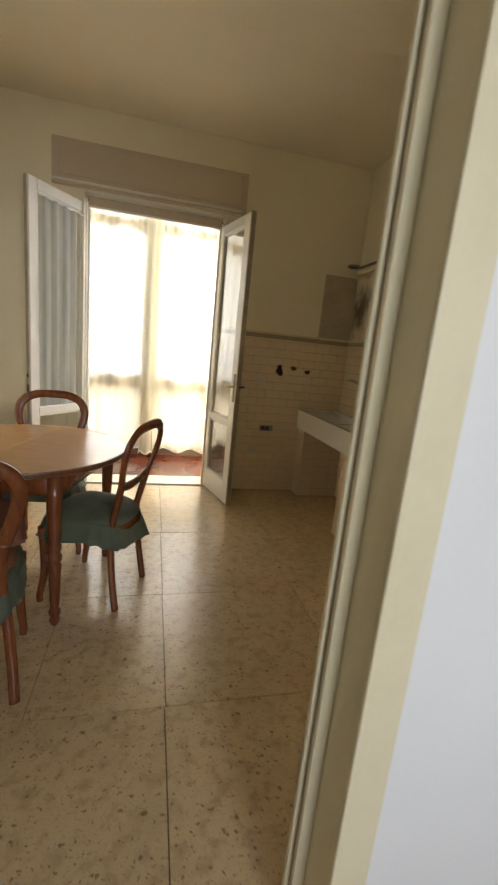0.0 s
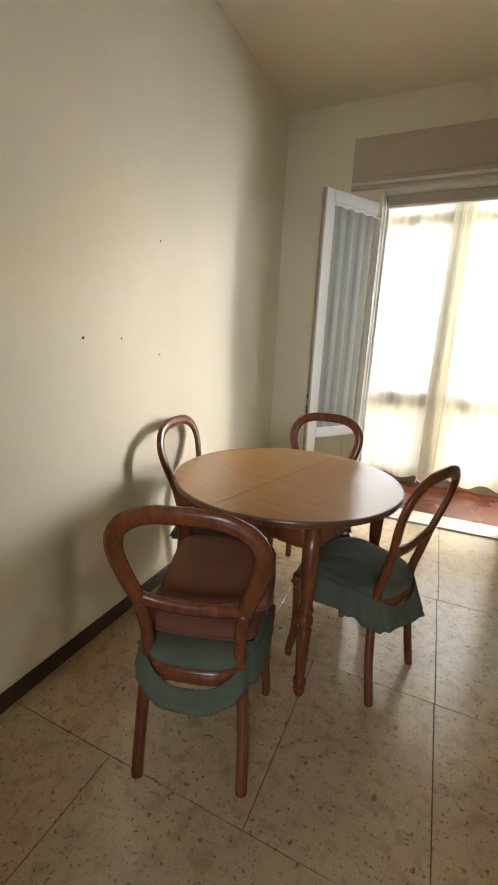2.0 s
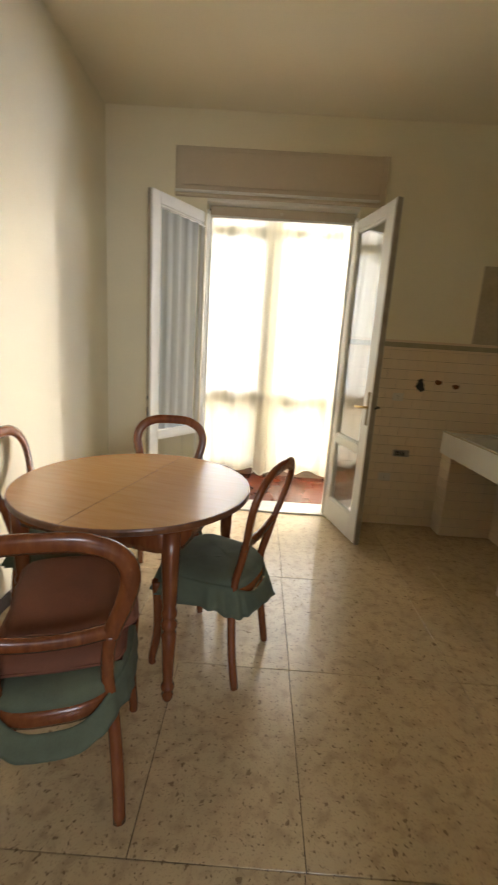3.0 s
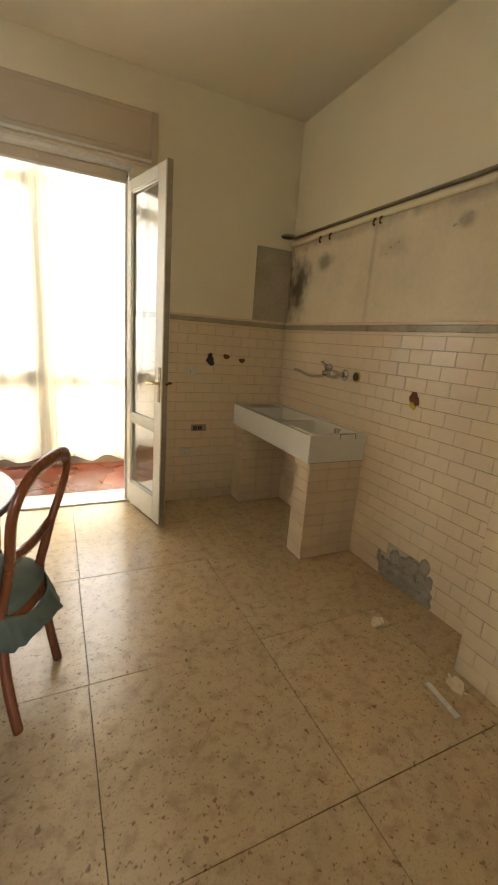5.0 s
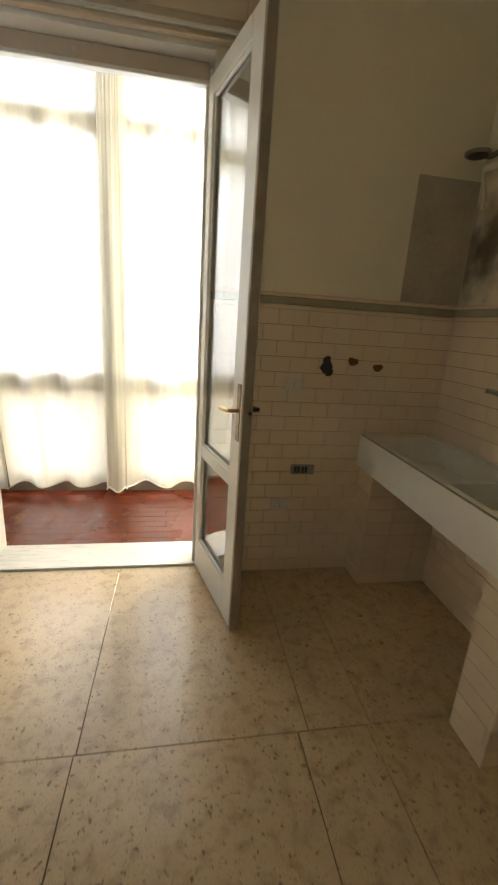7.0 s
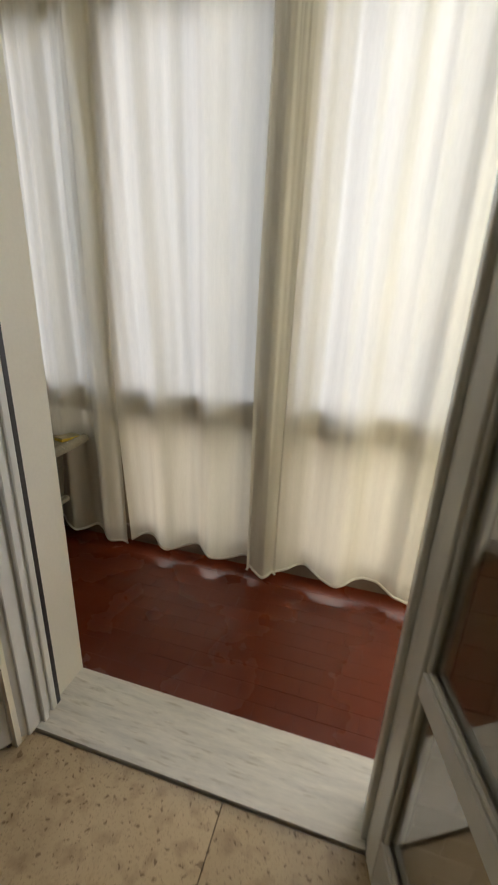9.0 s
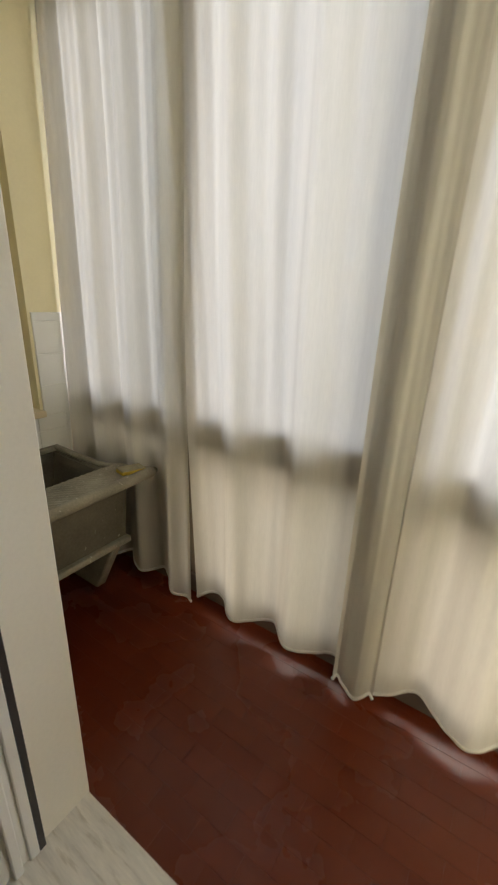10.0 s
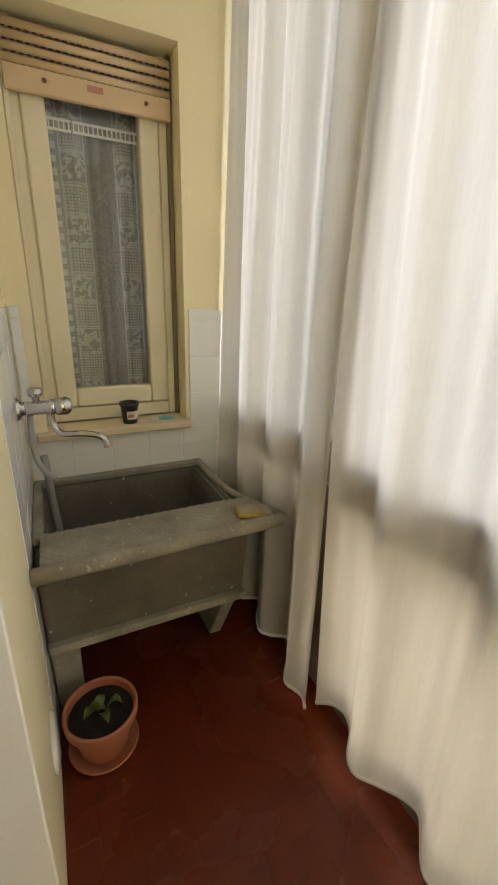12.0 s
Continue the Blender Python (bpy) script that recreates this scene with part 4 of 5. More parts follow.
# ---------------------------------------------------------------- dining table and chairs
def dining_table():
    t = thing("dining_table", pose(-0.385, 2.722, 0, 0, 0, -13.6), "round extending wooden table with turned legs", "table")
    R = 0.51
    for s in (-1, 1):
        b = bmesh.new()
        pts = [(s * 0.0008, -math.sqrt(R * R))] + [(s * R * math.cos(a), R * math.sin(a)) for a in [(-0.5 + k / 40) * math.pi for k in range(1, 40)]] + [(s * 0.0008, R)]
        prof = [(0.722, 0.985), (0.726, 0.996), (0.742, 1.0), (0.748, 0.996), (0.750, 0.988)]
        rings = [[b.verts.new((s * 0.0008 + (x - s * 0.0008) * f, y * f, z)) for x, y in pts] for z, f in prof]
        for a, c in zip(rings, rings[1:]):
            n = len(a)
            for k in range(n):
                b.faces.new((a[k], a[(k + 1) % n], c[(k + 1) % n], c[k])).material_index = 1
        b.faces.new(rings[-1])
        b.faces.new(rings[0][::-1])
        part("tabletop", b, [M_TABLE, M_TABLEEDGE], t, "warm brown veneer with a dark edge")
    ring = [(0.355 * math.copysign(min(1, abs(math.cos(a)) * 1.32), math.cos(a)), 0.355 * math.copysign(min(1, abs(math.sin(a)) * 1.32), math.sin(a)), 0.675) for a in [2 * math.pi * k / 48 for k in range(48)]]
    part("apron", sweep(ring, (0.010, 0.046), closed=True), M_MAHOG, t)
    prof = [(0.014, 0), (0.020, 0.01), (0.023, 0.03), (0.018, 0.045), (0.026, 0.055), (0.026, 0.07), (0.018, 0.082), (0.021, 0.12), (0.026, 0.24), (0.029, 0.30),
            (0.022, 0.315), (0.031, 0.325), (0.031, 0.345), (0.022, 0.36), (0.030, 0.375), (0.030, 0.39), (0.024, 0.405), (0.028, 0.44), (0.033, 0.60), (0.034, 0.72)]
    for x in (-0.327, 0.327):
        for y in (-0.327, 0.327):
            part("leg", lathe(prof, 18, m=pose(x, y, 0)), M_MAHOG, t, smooth=True)
    return t


dining_table()


def seat_outline(k, n, grow=0.0):
    """Outline of the seat: broad in front, narrower behind, rounded."""
    a = 2 * math.pi * k / n
    c, s = math.cos(a), math.sin(a)
    w = 0.195 + 0.035 * s
    return Vector(((w + grow) * math.copysign(abs(c) ** 0.62, c), (0.195 + grow) * math.copysign(abs(s) ** 0.62, s) - 0.015, 0))


def pillow(w, d, h, bulge=0.5, seed=0, n=16):
    b = bmesh.new()
    grids = []
    for side in (1, -1):
        g = []
        for i in range(n + 1):
            row = []
            for j in range(n + 1):
                u, v = 2 * i / n - 1, 2 * j / n - 1
                e = max(0.0, (1 - u ** 4) * (1 - v ** 4)) ** bulge
                wob = 0.06 * noise.noise(Vector((u * 2 + seed, v * 2, side)))
                row.append(b.verts.new((w * u * (1 - 0.06 * v * v), d * v * (1 - 0.06 * u * u), side * h * e * (1 + 2 * wob))))
            g.append(row)
        grids.append(g)
        for i in range(n):
            for j in range(n):
                f = b.faces.new((g[i][j], g[i + 1][j], g[i + 1][j + 1], g[i][j + 1]))
                f.smooth = True
    bmesh.ops.remove_doubles(b, verts=b.verts, dist=0.0005)
    return b


def chair(m, label, seed, droop, slip=0.062, frill=1.0):
    """Balloon-back chair with a tied-on ruffled seat cover."""
    c = thing("dining_chair", m, label, "chair", "chairs round the table")

    def back_y(z):
        return -0.165 - 0.24 * max(0, z - 0.42) - 0.08 * max(0, 0.42 - z)
    for s in (-1, 1):
        leg = smooth_path([(s * 0.165, back_y(0) - 0.012, 0.0), (s * 0.160, back_y(0.15), 0.16), (s * 0.148, back_y(0.35), 0.34), (s * 0.136, back_y(0.45), 0.45), (s * 0.138, back_y(0.54), 0.54), (s * 0.147, back_y(0.62), 0.625)], 5)
        part("back_leg", sweep(leg, lambda i: (0.018, 0.016), up=(0, 1, 0)), M_MAHOG, c)
        fr = smooth_path([(s * 0.202, 0.165, 0.0), (s * 0.205, 0.168, 0.03), (s * 0.196, 0.150, 0.14), (s * 0.194, 0.148, 0.26), (s * 0.200, 0.152, 0.40)], 5)
        part("front_leg", sweep(fr, lambda i: (0.014 + 0.008 * i / 20, 0.014 + 0.008 * i / 20), up=(0, 1, 0)), M_MAHOG, c)
    half = [(0.146, 0.612), (0.157, 0.655), (0.175, 0.705), (0.190, 0.757), (0.196, 0.800), (0.188, 0.843), (0.162, 0.880), (0.118, 0.905), (0.062, 0.917)]
    pts = [(x, back_y(z), z) for x, z in half] + [(-x, back_y(z), z) for x, z in reversed(half)]
    hoop = smooth_path(pts, 5)
    nh = len(hoop)
    part("back_hoop", sweep(hoop, lambda i: (0.0230 + 0.003 * math.sin(math.pi * i / nh), 0.0130), up=(0, 1, 0.2)), M_MAHOG, c)
    rail_pts = smooth_path([(-0.148, back_y(0.63), 0.636), (-0.08, back_y(0.61), 0.620), (0, back_y(0.61), 0.615), (0.08, back_y(0.61), 0.620), (0.148, back_y(0.63), 0.636)], 4)
    part("cross_rail", sweep(rail_pts, (0.012, 0.021)), M_MAHOG, c)
    n = 48
    part("seat_frame", sweep([seat_outline(k, n, -0.004) + Vector((0, 0, 0.395)) for k in range(n)], (0.012, 0.028), closed=True), M_MAHOG, c)
    b = bmesh.new()
    levels = [(0.405, -0.01), (0.425, 0.004), (0.448, 0.004), (0.464, -0.012), (0.474, -0.045), (0.479, -0.10), (0.480, -0.15)]
    rings = [[b.verts.new(seat_outline(k, n, g) + Vector((0, 0, z + 0.004 * noise.noise(Vector((k * 0.4, z * 30, seed)))))) for k in range(n)] for z, g in levels]
    for a, d in zip(rings, rings[1:]):
        for k in range(n):
            b.faces.new((a[k], a[(k + 1) % n], d[(k + 1) % n], d[k])).smooth = True
    b.faces.new(rings[-1])
    b.faces.new(rings[0][::-1])
    part("seat", b, M_GREEN, c, "green cotton seat cover")
    # ruffled skirt of the cover: outer and inner skin
    nn, rows = 220, 7
    b = bmesh.new()
    skins = []
    for off in (0.0, -0.003):
        grid = []
        for r in range(rows):
            u = r / (rows - 1)
            ring = []
            for k in range(nn):
                a = 2 * math.pi * k / nn
                base = seat_outline(k, nn, 0.006 + off + (0.010 + 0.016 * frill) * u)
                nrm = seat_outline(k, nn, 1.0) - seat_outline(k, nn, 0.0)
                nrm.normalize()
                ruff = 0.010 * frill * u * (1 - 0.75 * max(0.0, -math.sin(a)) ** 2) * math.sin(23 * a + 2.2 * noise.noise(Vector((3 * a, seed, 0)))) + 0.016 * u * noise.noise(Vector((2.3 * math.cos(a), 2.3 * math.sin(a), seed)))
                back = max(0.0, -math.sin(a)) ** 2
                deep = 0.098 * (1 - 0.45 * back) + 0.020 * (1 - 0.6 * back) * noise.noise(Vector((2 * math.cos(a), 2 * math.sin(a), seed + 5))) + droop * back * (0.6 + 0.5 * math.cos(3 * a + seed))
                z = 0.452 - slip * back ** 1.5 - u * deep
                ring.append(b.verts.new(base + nrm * ruff + Vector((0, -0.03 * back * (0.5 + 0.5 * u), z))))
            grid.append(ring)
        skins.append(grid)
        for r in range(rows - 1):
            for k in range(nn):
                b.faces.new((grid[r][k], grid[r][(k + 1) % nn], grid[r + 1][(k + 1) % nn], grid[r + 1][k])).smooth = True
    for r in (0, rows - 1):
        for k in range(nn):
            b.faces.new((skins[0][r][k], skins[0][r][(k + 1) % nn], skins[1][r][(k + 1) % nn], skins[1][r][k]))
    part("seat_skirt", b, M_GREEN, c, "green ruffled skirt of the cover")
    return c


chair(pose(-0.406, 2.050, 0, 0, 0, 16.9), "reddish balloon-back wooden chair with green ruffled cover and cushions", 1, 0.0, 0.082, 0.3)
chair(pose(-0.020, 2.640, 0, 0, 0, 68), "reddish balloon-back wooden chair with a drooping green cover", 2, 0.07)
chair(pose(-0.365, 3.15, 0, 0, 0, 184), "reddish balloon-back wooden chair, green cover, between table and balcony", 3, 0.03)
chair(pose(-0.745, 2.80, 0, 0, 0, -84), "reddish balloon-back wooden chair leaning close to the wall", 4, 0.03)
for k, (px, py, pz, rx, ry, w, d, h) in enumerate(((-0.400, 2.055, 0.512, 4, -2, 0.185, 0.175, 0.042), (-0.385, 2.11, 0.588, 7, 3, 0.178, 0.170, 0.045))):
    q = thing("seat_cushion", pose(px, py, pz, rx, ry, 14 + 6 * k), "brown velvet cushion stacked on the near chair seat", "cushion", "cushions on the chair")
    part("cover", pillow(w, d, h, 0.5, k), M_CUSHION, q)
    part("piping", sweep([Vector((w * math.copysign(min(1, abs(math.cos(a)) * 1.3), math.cos(a)) * 0.97, d * math.copysign(min(1, abs(math.sin(a)) * 1.3), math.sin(a)) * 0.97, 0)) for a in [2 * math.pi * i / 40 for i in range(40)]], (0.004, 0.004), closed=True), M_CUSHION, q)


# ---------------------------------------------------------------- loggia
def curtain(x0, x1, seed, y=5.44, yb=5.37, zb=0.075, folds=9, soft=1.0, out=0.0, lean=(0.0, 0.0), zt=2.86):
    """Hanging panel with soft folds, gathered at the head, white piped hem."""
    c = thing("curtain", pose(0, y, 0), "cream sheer curtain with a white piped hem, drawn closed", "curtain", "loggia curtains")
    rnd = random.Random(seed)
    ph = [rnd.uniform(0, 6.28) for _ in range(6)]
    nx, nz = 150, 26
    b = bmesh.new()
    grid = []
    hem = []
    W = x1 - x0
    for j in range(nz + 1):
        v = j / nz
        row = []
        for i in range(nx + 1):
            u = i / nx
            lo = 1 - v
            yy = (yb - y) * lo ** 0.7 + soft * (0.012 + 0.014 * lo) * math.sin(folds * 2 * math.pi * u * (1 + 0.10 * math.sin(2.1 * u + ph[0])) + ph[1] + 0.5 * lo * math.sin(3 * u + ph[2]))
            fine = 1.0 if W > 0.4 else 0.3
            yy += fine * soft * (0.010 - 0.006 * lo) * math.sin(folds * 2.3 * 2 * math.pi * u + ph[3] + 0.9 * lo) + fine * 0.005 * (1 - 0.8 * lo) * math.sin(folds * 5.1 * 2 * math.pi * u + ph[4])
            yy += 0.016 * noise.noise(Vector((u * 3, v * 2.0, seed)))
            edge = max(0.0, 1 - min(u, 1 - u) / 0.06)
            xx = x0 + W * u + v * (lean[0] * (1 - u) + lean[1] * u) + 0.004 * math.sin(6 * v + ph[5]) * edge + 0.006 * noise.noise(Vector((u * 6, v * 3, seed + 9)))
            zz = zb + (zt - zb) * v + (1 - v) ** 6 * (0.016 * math.sin(2 * math.pi * u * folds + ph[1]) - 0.015 * edge)
            yy -= 0.012 * edge * lo + out * lo * max(0.0, (u - 0.78) / 0.22) ** 1.3
            row.append(b.verts.new((xx, yy, zz)))
            if j == 0:
                hem.append((xx, yy, zz))
        grid.append(row)
    for j in range(nz):
        for i in range(nx):
            b.faces.new((grid[j][i], grid[j][i + 1], grid[j + 1][i + 1], grid[j + 1][i])).smooth = True
    part("cloth", b, M_CURTAIN, c)
    part("hem", sweep(hem[::2], (0.0055, 0.0075)), M_HEM, c, "white piped hem", True)
    return c


curtain(-1.425, -0.578, 1, 5.425, 5.385, 0.080, 3.2, 1.4, 0.075, (0.0, -0.080))
curtain(-0.580, 0.235, 2, 5.428, 5.388, 0.080, 2.6, 1.5, lean=(-0.185, 0.0))
curtain(0.205, 0.935, 3, 5.420, 5.385, 0.080, 2.4, 1.5)
curtain(0.118, 0.272, 4, 5.400, 5.340, 0.050, 1.2, 0.8)


def rod():
    r = thing("curtain_rod", pose(0, 5.40, 2.872), "thin white curtain rod along the glazing", "curtain rod")
    part("rod", sweep([(EX + 0.01, 0, 0), (0.3, 0, 0), (RXL - 0.01, 0, 0)], (0.008, 0.008)), M_HEM, r)
    for x in (-1.40, -0.62, 0.22, 1.05, 1.88):
        part("bracket", box(x - 0.008, x + 0.008, 0.008, 0.14, -0.006, 0.006, 0.002), M_HEM, r)
    return r


rod()


def laundry_basin():
    t = thing("laundry_basin", pose(EX, OY, 0), "old grey concrete laundry trough with a ribbed washboard", "laundry sink")
    # local x away from the end wall, y along it
    FX, LY = 0.665, 0.765
    b = bmesh.new()
    # trough: outer and inner shells from rings of (x0, x1, y0, y1, z)
    outer = [(0.012, FX - 0.115, 0.012, LY - 0.11, 0.345), (0.012, FX - 0.10, 0.012, LY - 0.095, 0.60), (0.012, FX - 0.10, 0.012, LY - 0.085, 0.645)]
    inner = [(0.036, FX - 0.145, 0.036, LY - 0.115, 0.645), (0.046, FX - 0.215, 0.046, LY - 0.13, 0.60), (0.06, FX - 0.25, 0.07, LY - 0.16, 0.41)]
    rings = []
    for x0, x1, y0, y1, z in outer + inner:
        rings.append([b.verts.new(p) for p in ((x0, y0, z), (x1, y0, z), (x1, y1, z), (x0, y1, z))])
    for a, c in zip(rings, rings[1:]):
        for k in range(4):
            b.faces.new((a[k], a[(k + 1) % 4], c[(k + 1) % 4], c[k]))
    b.faces.new(rings[0][::-1])
    b.faces.new(rings[-1])
    bmesh.ops.bevel(b, geom=b.edges[:], offset=0.008, segments=2, affect="EDGES")
    # body in a darker concrete than rim and washboard
    part("body", b, M_DARKCON, t, "dark concrete trough")
    # rim round the back and the sides
    part("rim", box(0.008, 0.040, 0.008, LY - 0.082, 0.642, 0.668, 0.006, 2), M_CONCRETE, t)
    part("rim", box(0.040, FX - 0.20, 0.008, 0.038, 0.642, 0.668, 0.006, 2), M_CONCRETE, t)
    side = smooth_path([(0.03, LY - 0.094, 0.662), (0.18, LY - 0.092, 0.656), (0.33, LY - 0.070, 0.640), (0.46, LY - 0.030, 0.640), (0.58, LY - 0.004, 0.656), (FX - 0.02, LY - 0.002, 0.668)], 5)
    part("rim", sweep(side, (0.014, 0.014)), M_CONCRETE, t)
    # washboard: ribbed slope from the front lip into the trough
    wb = bmesh.new()
    n = 46
    cols = []
    for k in range(n + 1):
        y = 0.03 + (LY - 0.075) * k / n
        flare = 0.06 * max(0, (k / n - 0.75) / 0.25) ** 2
        top = [(FX - 0.215 + 0.19 * j / 12 + flare * 0.2 * (1 - j / 12), y, 0.670 + 0.014 * j / 12 + (0.0035 if (k + j) % 2 else 0.0)) for j in range(13)]
        cols.append([wb.verts.new(p) for p in top + [(FX - 0.025, y, 0.655), (FX - 0.10, y, 0.60), (FX - 0.215, y, 0.60)]])
    for a, c in zip(cols, cols[1:]):
        for k in range(16):
            wb.faces.new((a[k], a[(k + 1) % 16], c[(k + 1) % 16], c[k]))
    wb.faces.new(cols[0])
    wb.faces.new(cols[-1][::-1])
    part("washboard", wb, M_CONCRETE, t, "ribbed worn concrete washboard")
    lip = [(FX - 0.018, 0.006, 0.662), (FX - 0.016, 0.2, 0.664), (FX - 0.016, 0.5, 0.668), (FX - 0.018, LY - 0.02, 0.672)]
    part("front_lip", sweep(lip, (0.020, 0.024)), M_CONCRETE, t, "rounded chipped front lip")
    part("lower_ledge", box(FX - 0.125, FX - 0.085, 0.012, LY - 0.105, 0.330, 0.358, 0.006), M_CONCRETE, t)
    for y0, y1, back in ((0.012, 0.095, 0.20), (LY - 0.17, LY - 0.115, 0.30)):
        lb = bmesh.new()
        a = [lb.verts.new(p) for p in ((0.06, y0, 0), (FX - back, y0, 0), (FX - back, y1, 0), (0.06, y1, 0))]
        c = [lb.verts.new(p) for p in ((0.03, y0, 0.34), (FX - 0.12, y0, 0.34), (FX - 0.12, y1, 0.34), (0.03, y1, 0.34))]
        for k in range(4):
            lb.faces.new((a[k], a[(k + 1) % 4], c[(k + 1) % 4], c[k]))
        lb.faces.new(a[::-1])
        lb.faces.new(c)
        bmesh.ops.bevel(lb, geom=lb.edges[:], offset=0.006, segments=1, affect="EDGES")
        part("leg", lb, M_CONCRETE, t)
    return t


laundry_basin()
sp = thing("scrubbing_sponge", pose(-0.835, 5.24, 0.680, 0, 4, 78), "yellow and green scrubbing sponge on the washboard", "sponge")
part("foam", box(-0.055, 0.055, -0.03, 0.03, 0.004, 0.020, 0.005, 2), M_YELLOW, sp)
part("scourer", box(-0.055, 0.055, -0.03, 0.03, 0.020, 0.026, 0.002), M_WORN, sp, "grey-green scouring layer")


def loggia_tap():
    t = thing("wall_mixer_tap", pose(-1.09, OY + 0.012, 1.035), "chrome wall mixer tap with curved spout over the trough", "tap")
    part("flange", lathe([(0.034, 0), (0.034, 0.006), (0.022, 0.016), (0.018, 0.03)], 24, m=pose(0, 0, 0, -90)), M_CHROME, t, smooth=True)
    part("body", lathe([(0.017, 0.02), (0.021, 0.03), (0.021, 0.085), (0.024, 0.09), (0.024, 0.10), (0.018, 0.105)], 20, m=pose(0, 0, 0, -90)), M_CHROME, t, smooth=True)
    part("handle", lathe([(0.020, 0.10), (0.027, 0.108), (0.028, 0.135), (0.020, 0.148), (0.006, 0.151)], 16, m=pose(0, 0, 0, -90)), M_CHROME, t, smooth=True)
    part("valve_knob", lathe([(0.010, 0), (0.012, 0.015), (0.020, 0.02), (0.021, 0.036), (0.010, 0.043)], 14, m=pose(0.0, 0.055, 0.018)), M_CHROME, t, smooth=True)
    part("spout", sweep(smooth_path([(0, 0.09, -0.018), (0.0, 0.095, -0.06), (0.012, 0.115, -0.082), (0.03, 0.17, -0.083), (0.045, 0.215, -0.09), (0.048, 0.232, -0.108), (0.049, 0.236, -0.128)]), (0.009, 0.009)), M_CHROME, t, smooth=True)
    h = thing("drain_hose", pose(-1.09, OY + 0.012, 1.035), "grey flexible hose hanging from the tap", "hose")
    part("hose", sweep(smooth_path([(0.0, 0.035, -0.022), (0.004, 0.03, -0.08), (0.01, 0.035, -0.15), (0.012, 0.055, -0.20), (0.014, 0.08, -0.225)]), (0.008, 0.008)), M_GREY, h, smooth=True)
    p = thing("drain_pipe", pose(EX + 0.10, OY + 0.06, 0.47), "grey plastic waste pipe standing in the trough", "pipe")
    part("pipe", sweep(smooth_path([(0.03, 0.02, 0.0), (0.02, 0.01, 0.15), (0.01, 0.0, 0.33)]), (0.013, 0.013)), M_GREY, p, smooth=True)


loggia_tap()


def side_window():
    w = thing("window_2", pose(EX, 0, 0), "cream wooden window with lace curtain and half-lowered shutter", "window", kind="structure")
    y0, y1, z0, z1 = WY0, WY1, WZ0, WZ1
    fx = -0.115
    part("reveal", join(box(-0.13, 0.0, y1 - 0.003, y1, z0, z1), box(-0.13, 0.0, y0, y0 + 0.003, z0, z1)), M_LOGGIA, w)
    for a, b in ((y0 + 0.003, y0 + 0.05), (y1 - 0.05, y1 - 0.003)):
        part("window_frame", box(fx - 0.06, fx, a, b, z0 + 0.03, z1, 0.004), M_CREAMWOOD, w)
    part("guide", box(fx, fx + 0.02, y1 - 0.022, y1 - 0.004, z0 + 0.03, z1, 0.003), M_FRAMEWIN, w, "dark shutter guide")
    part("guide", box(fx, fx + 0.02, y0 + 0.004, y0 + 0.022, z0 + 0.03, z1, 0.003), M_CREAMWOOD, w)
    part("bottom_frame", box(fx - 0.06, fx, y0 + 0.05, y1 - 0.05, z0 + 0.03, z0 + 0.085, 0.004), M_CREAMWOOD, w)
    a, b, c = y0 + 0.05, y1 - 0.05, z0 + 0.09
    sash = part("sash", join(box(fx - 0.045, fx + 0.008, a, a + 0.075, c, z1 - 0.03, 0.006), box(fx - 0.045, fx + 0.008, b - 0.075, b, c, z1 - 0.03, 0.006)), M_CREAMWOOD, w)
    box_b = box(fx - 0.045, fx + 0.006, a + 0.075, b - 0.075, c, c + 0.075, 0.006)
    part("sash_rail", box_b, M_CREAMWOOD, sash)
    part("pane", box(fx - 0.024, fx - 0.020, a + 0.075, b - 0.075, c + 0.075, z1 - 0.03), M_GLASS, w)
    part("window_sill", box(-0.115, 0.035, y0 - 0.035, y1 + 0.01, z0 - 0.004, z0 + 0.028, 0.006, 2), M_SILL, w, "cream stone sill")
    # roller shutter, half lowered
    for k in range(4):
        zz = z1 - 0.032 - 0.03 * k
        part("shutter_slat", sweep([(fx + 0.026, y0 + 0.012, zz), (fx + 0.026, y1 - 0.012, zz)], (0.008, 0.0125)), M_SHUTTER, w)
    for k in range(4):
        zz = z1 - 0.047 - 0.03 * k
        slots = bmesh.new()
        for q in range(24):
            yy = y0 + 0.022 + 0.0218 * q
            box(fx + 0.0312, fx + 0.0332, yy, yy + 0.013, zz - 0.0016, zz + 0.0016, bm=slots)
        part("slot_row", slots, M_BLACK, w, "row of dark air slots")
    part("shutter_bar", box(fx + 0.018, fx + 0.036, y0 + 0.010, y1 - 0.010, z1 - 0.205, z1 - 0.135, 0.004), M_SHUTTER, w)
    part("label", box(fx + 0.036, fx + 0.0375, y0 + 0.26, y0 + 0.31, z1 - 0.168, z1 - 0.150), M_SIGN, w, "small red label")
    for yy in (y0 + 0.13, y1 - 0.10):
        part("screw", lathe([(0.007, 0), (0.007, 0.003), (0.003, 0.004)], 12, m=pose(fx + 0.036, yy, z1 - 0.165, 0, 90, 0)), M_RUST, w)
    return w


M_SILL = surface("cream_stone_sill", (0.66, 0.55, 0.36), 0.45, 0.12, 8, 60, 0.1)
side_window()
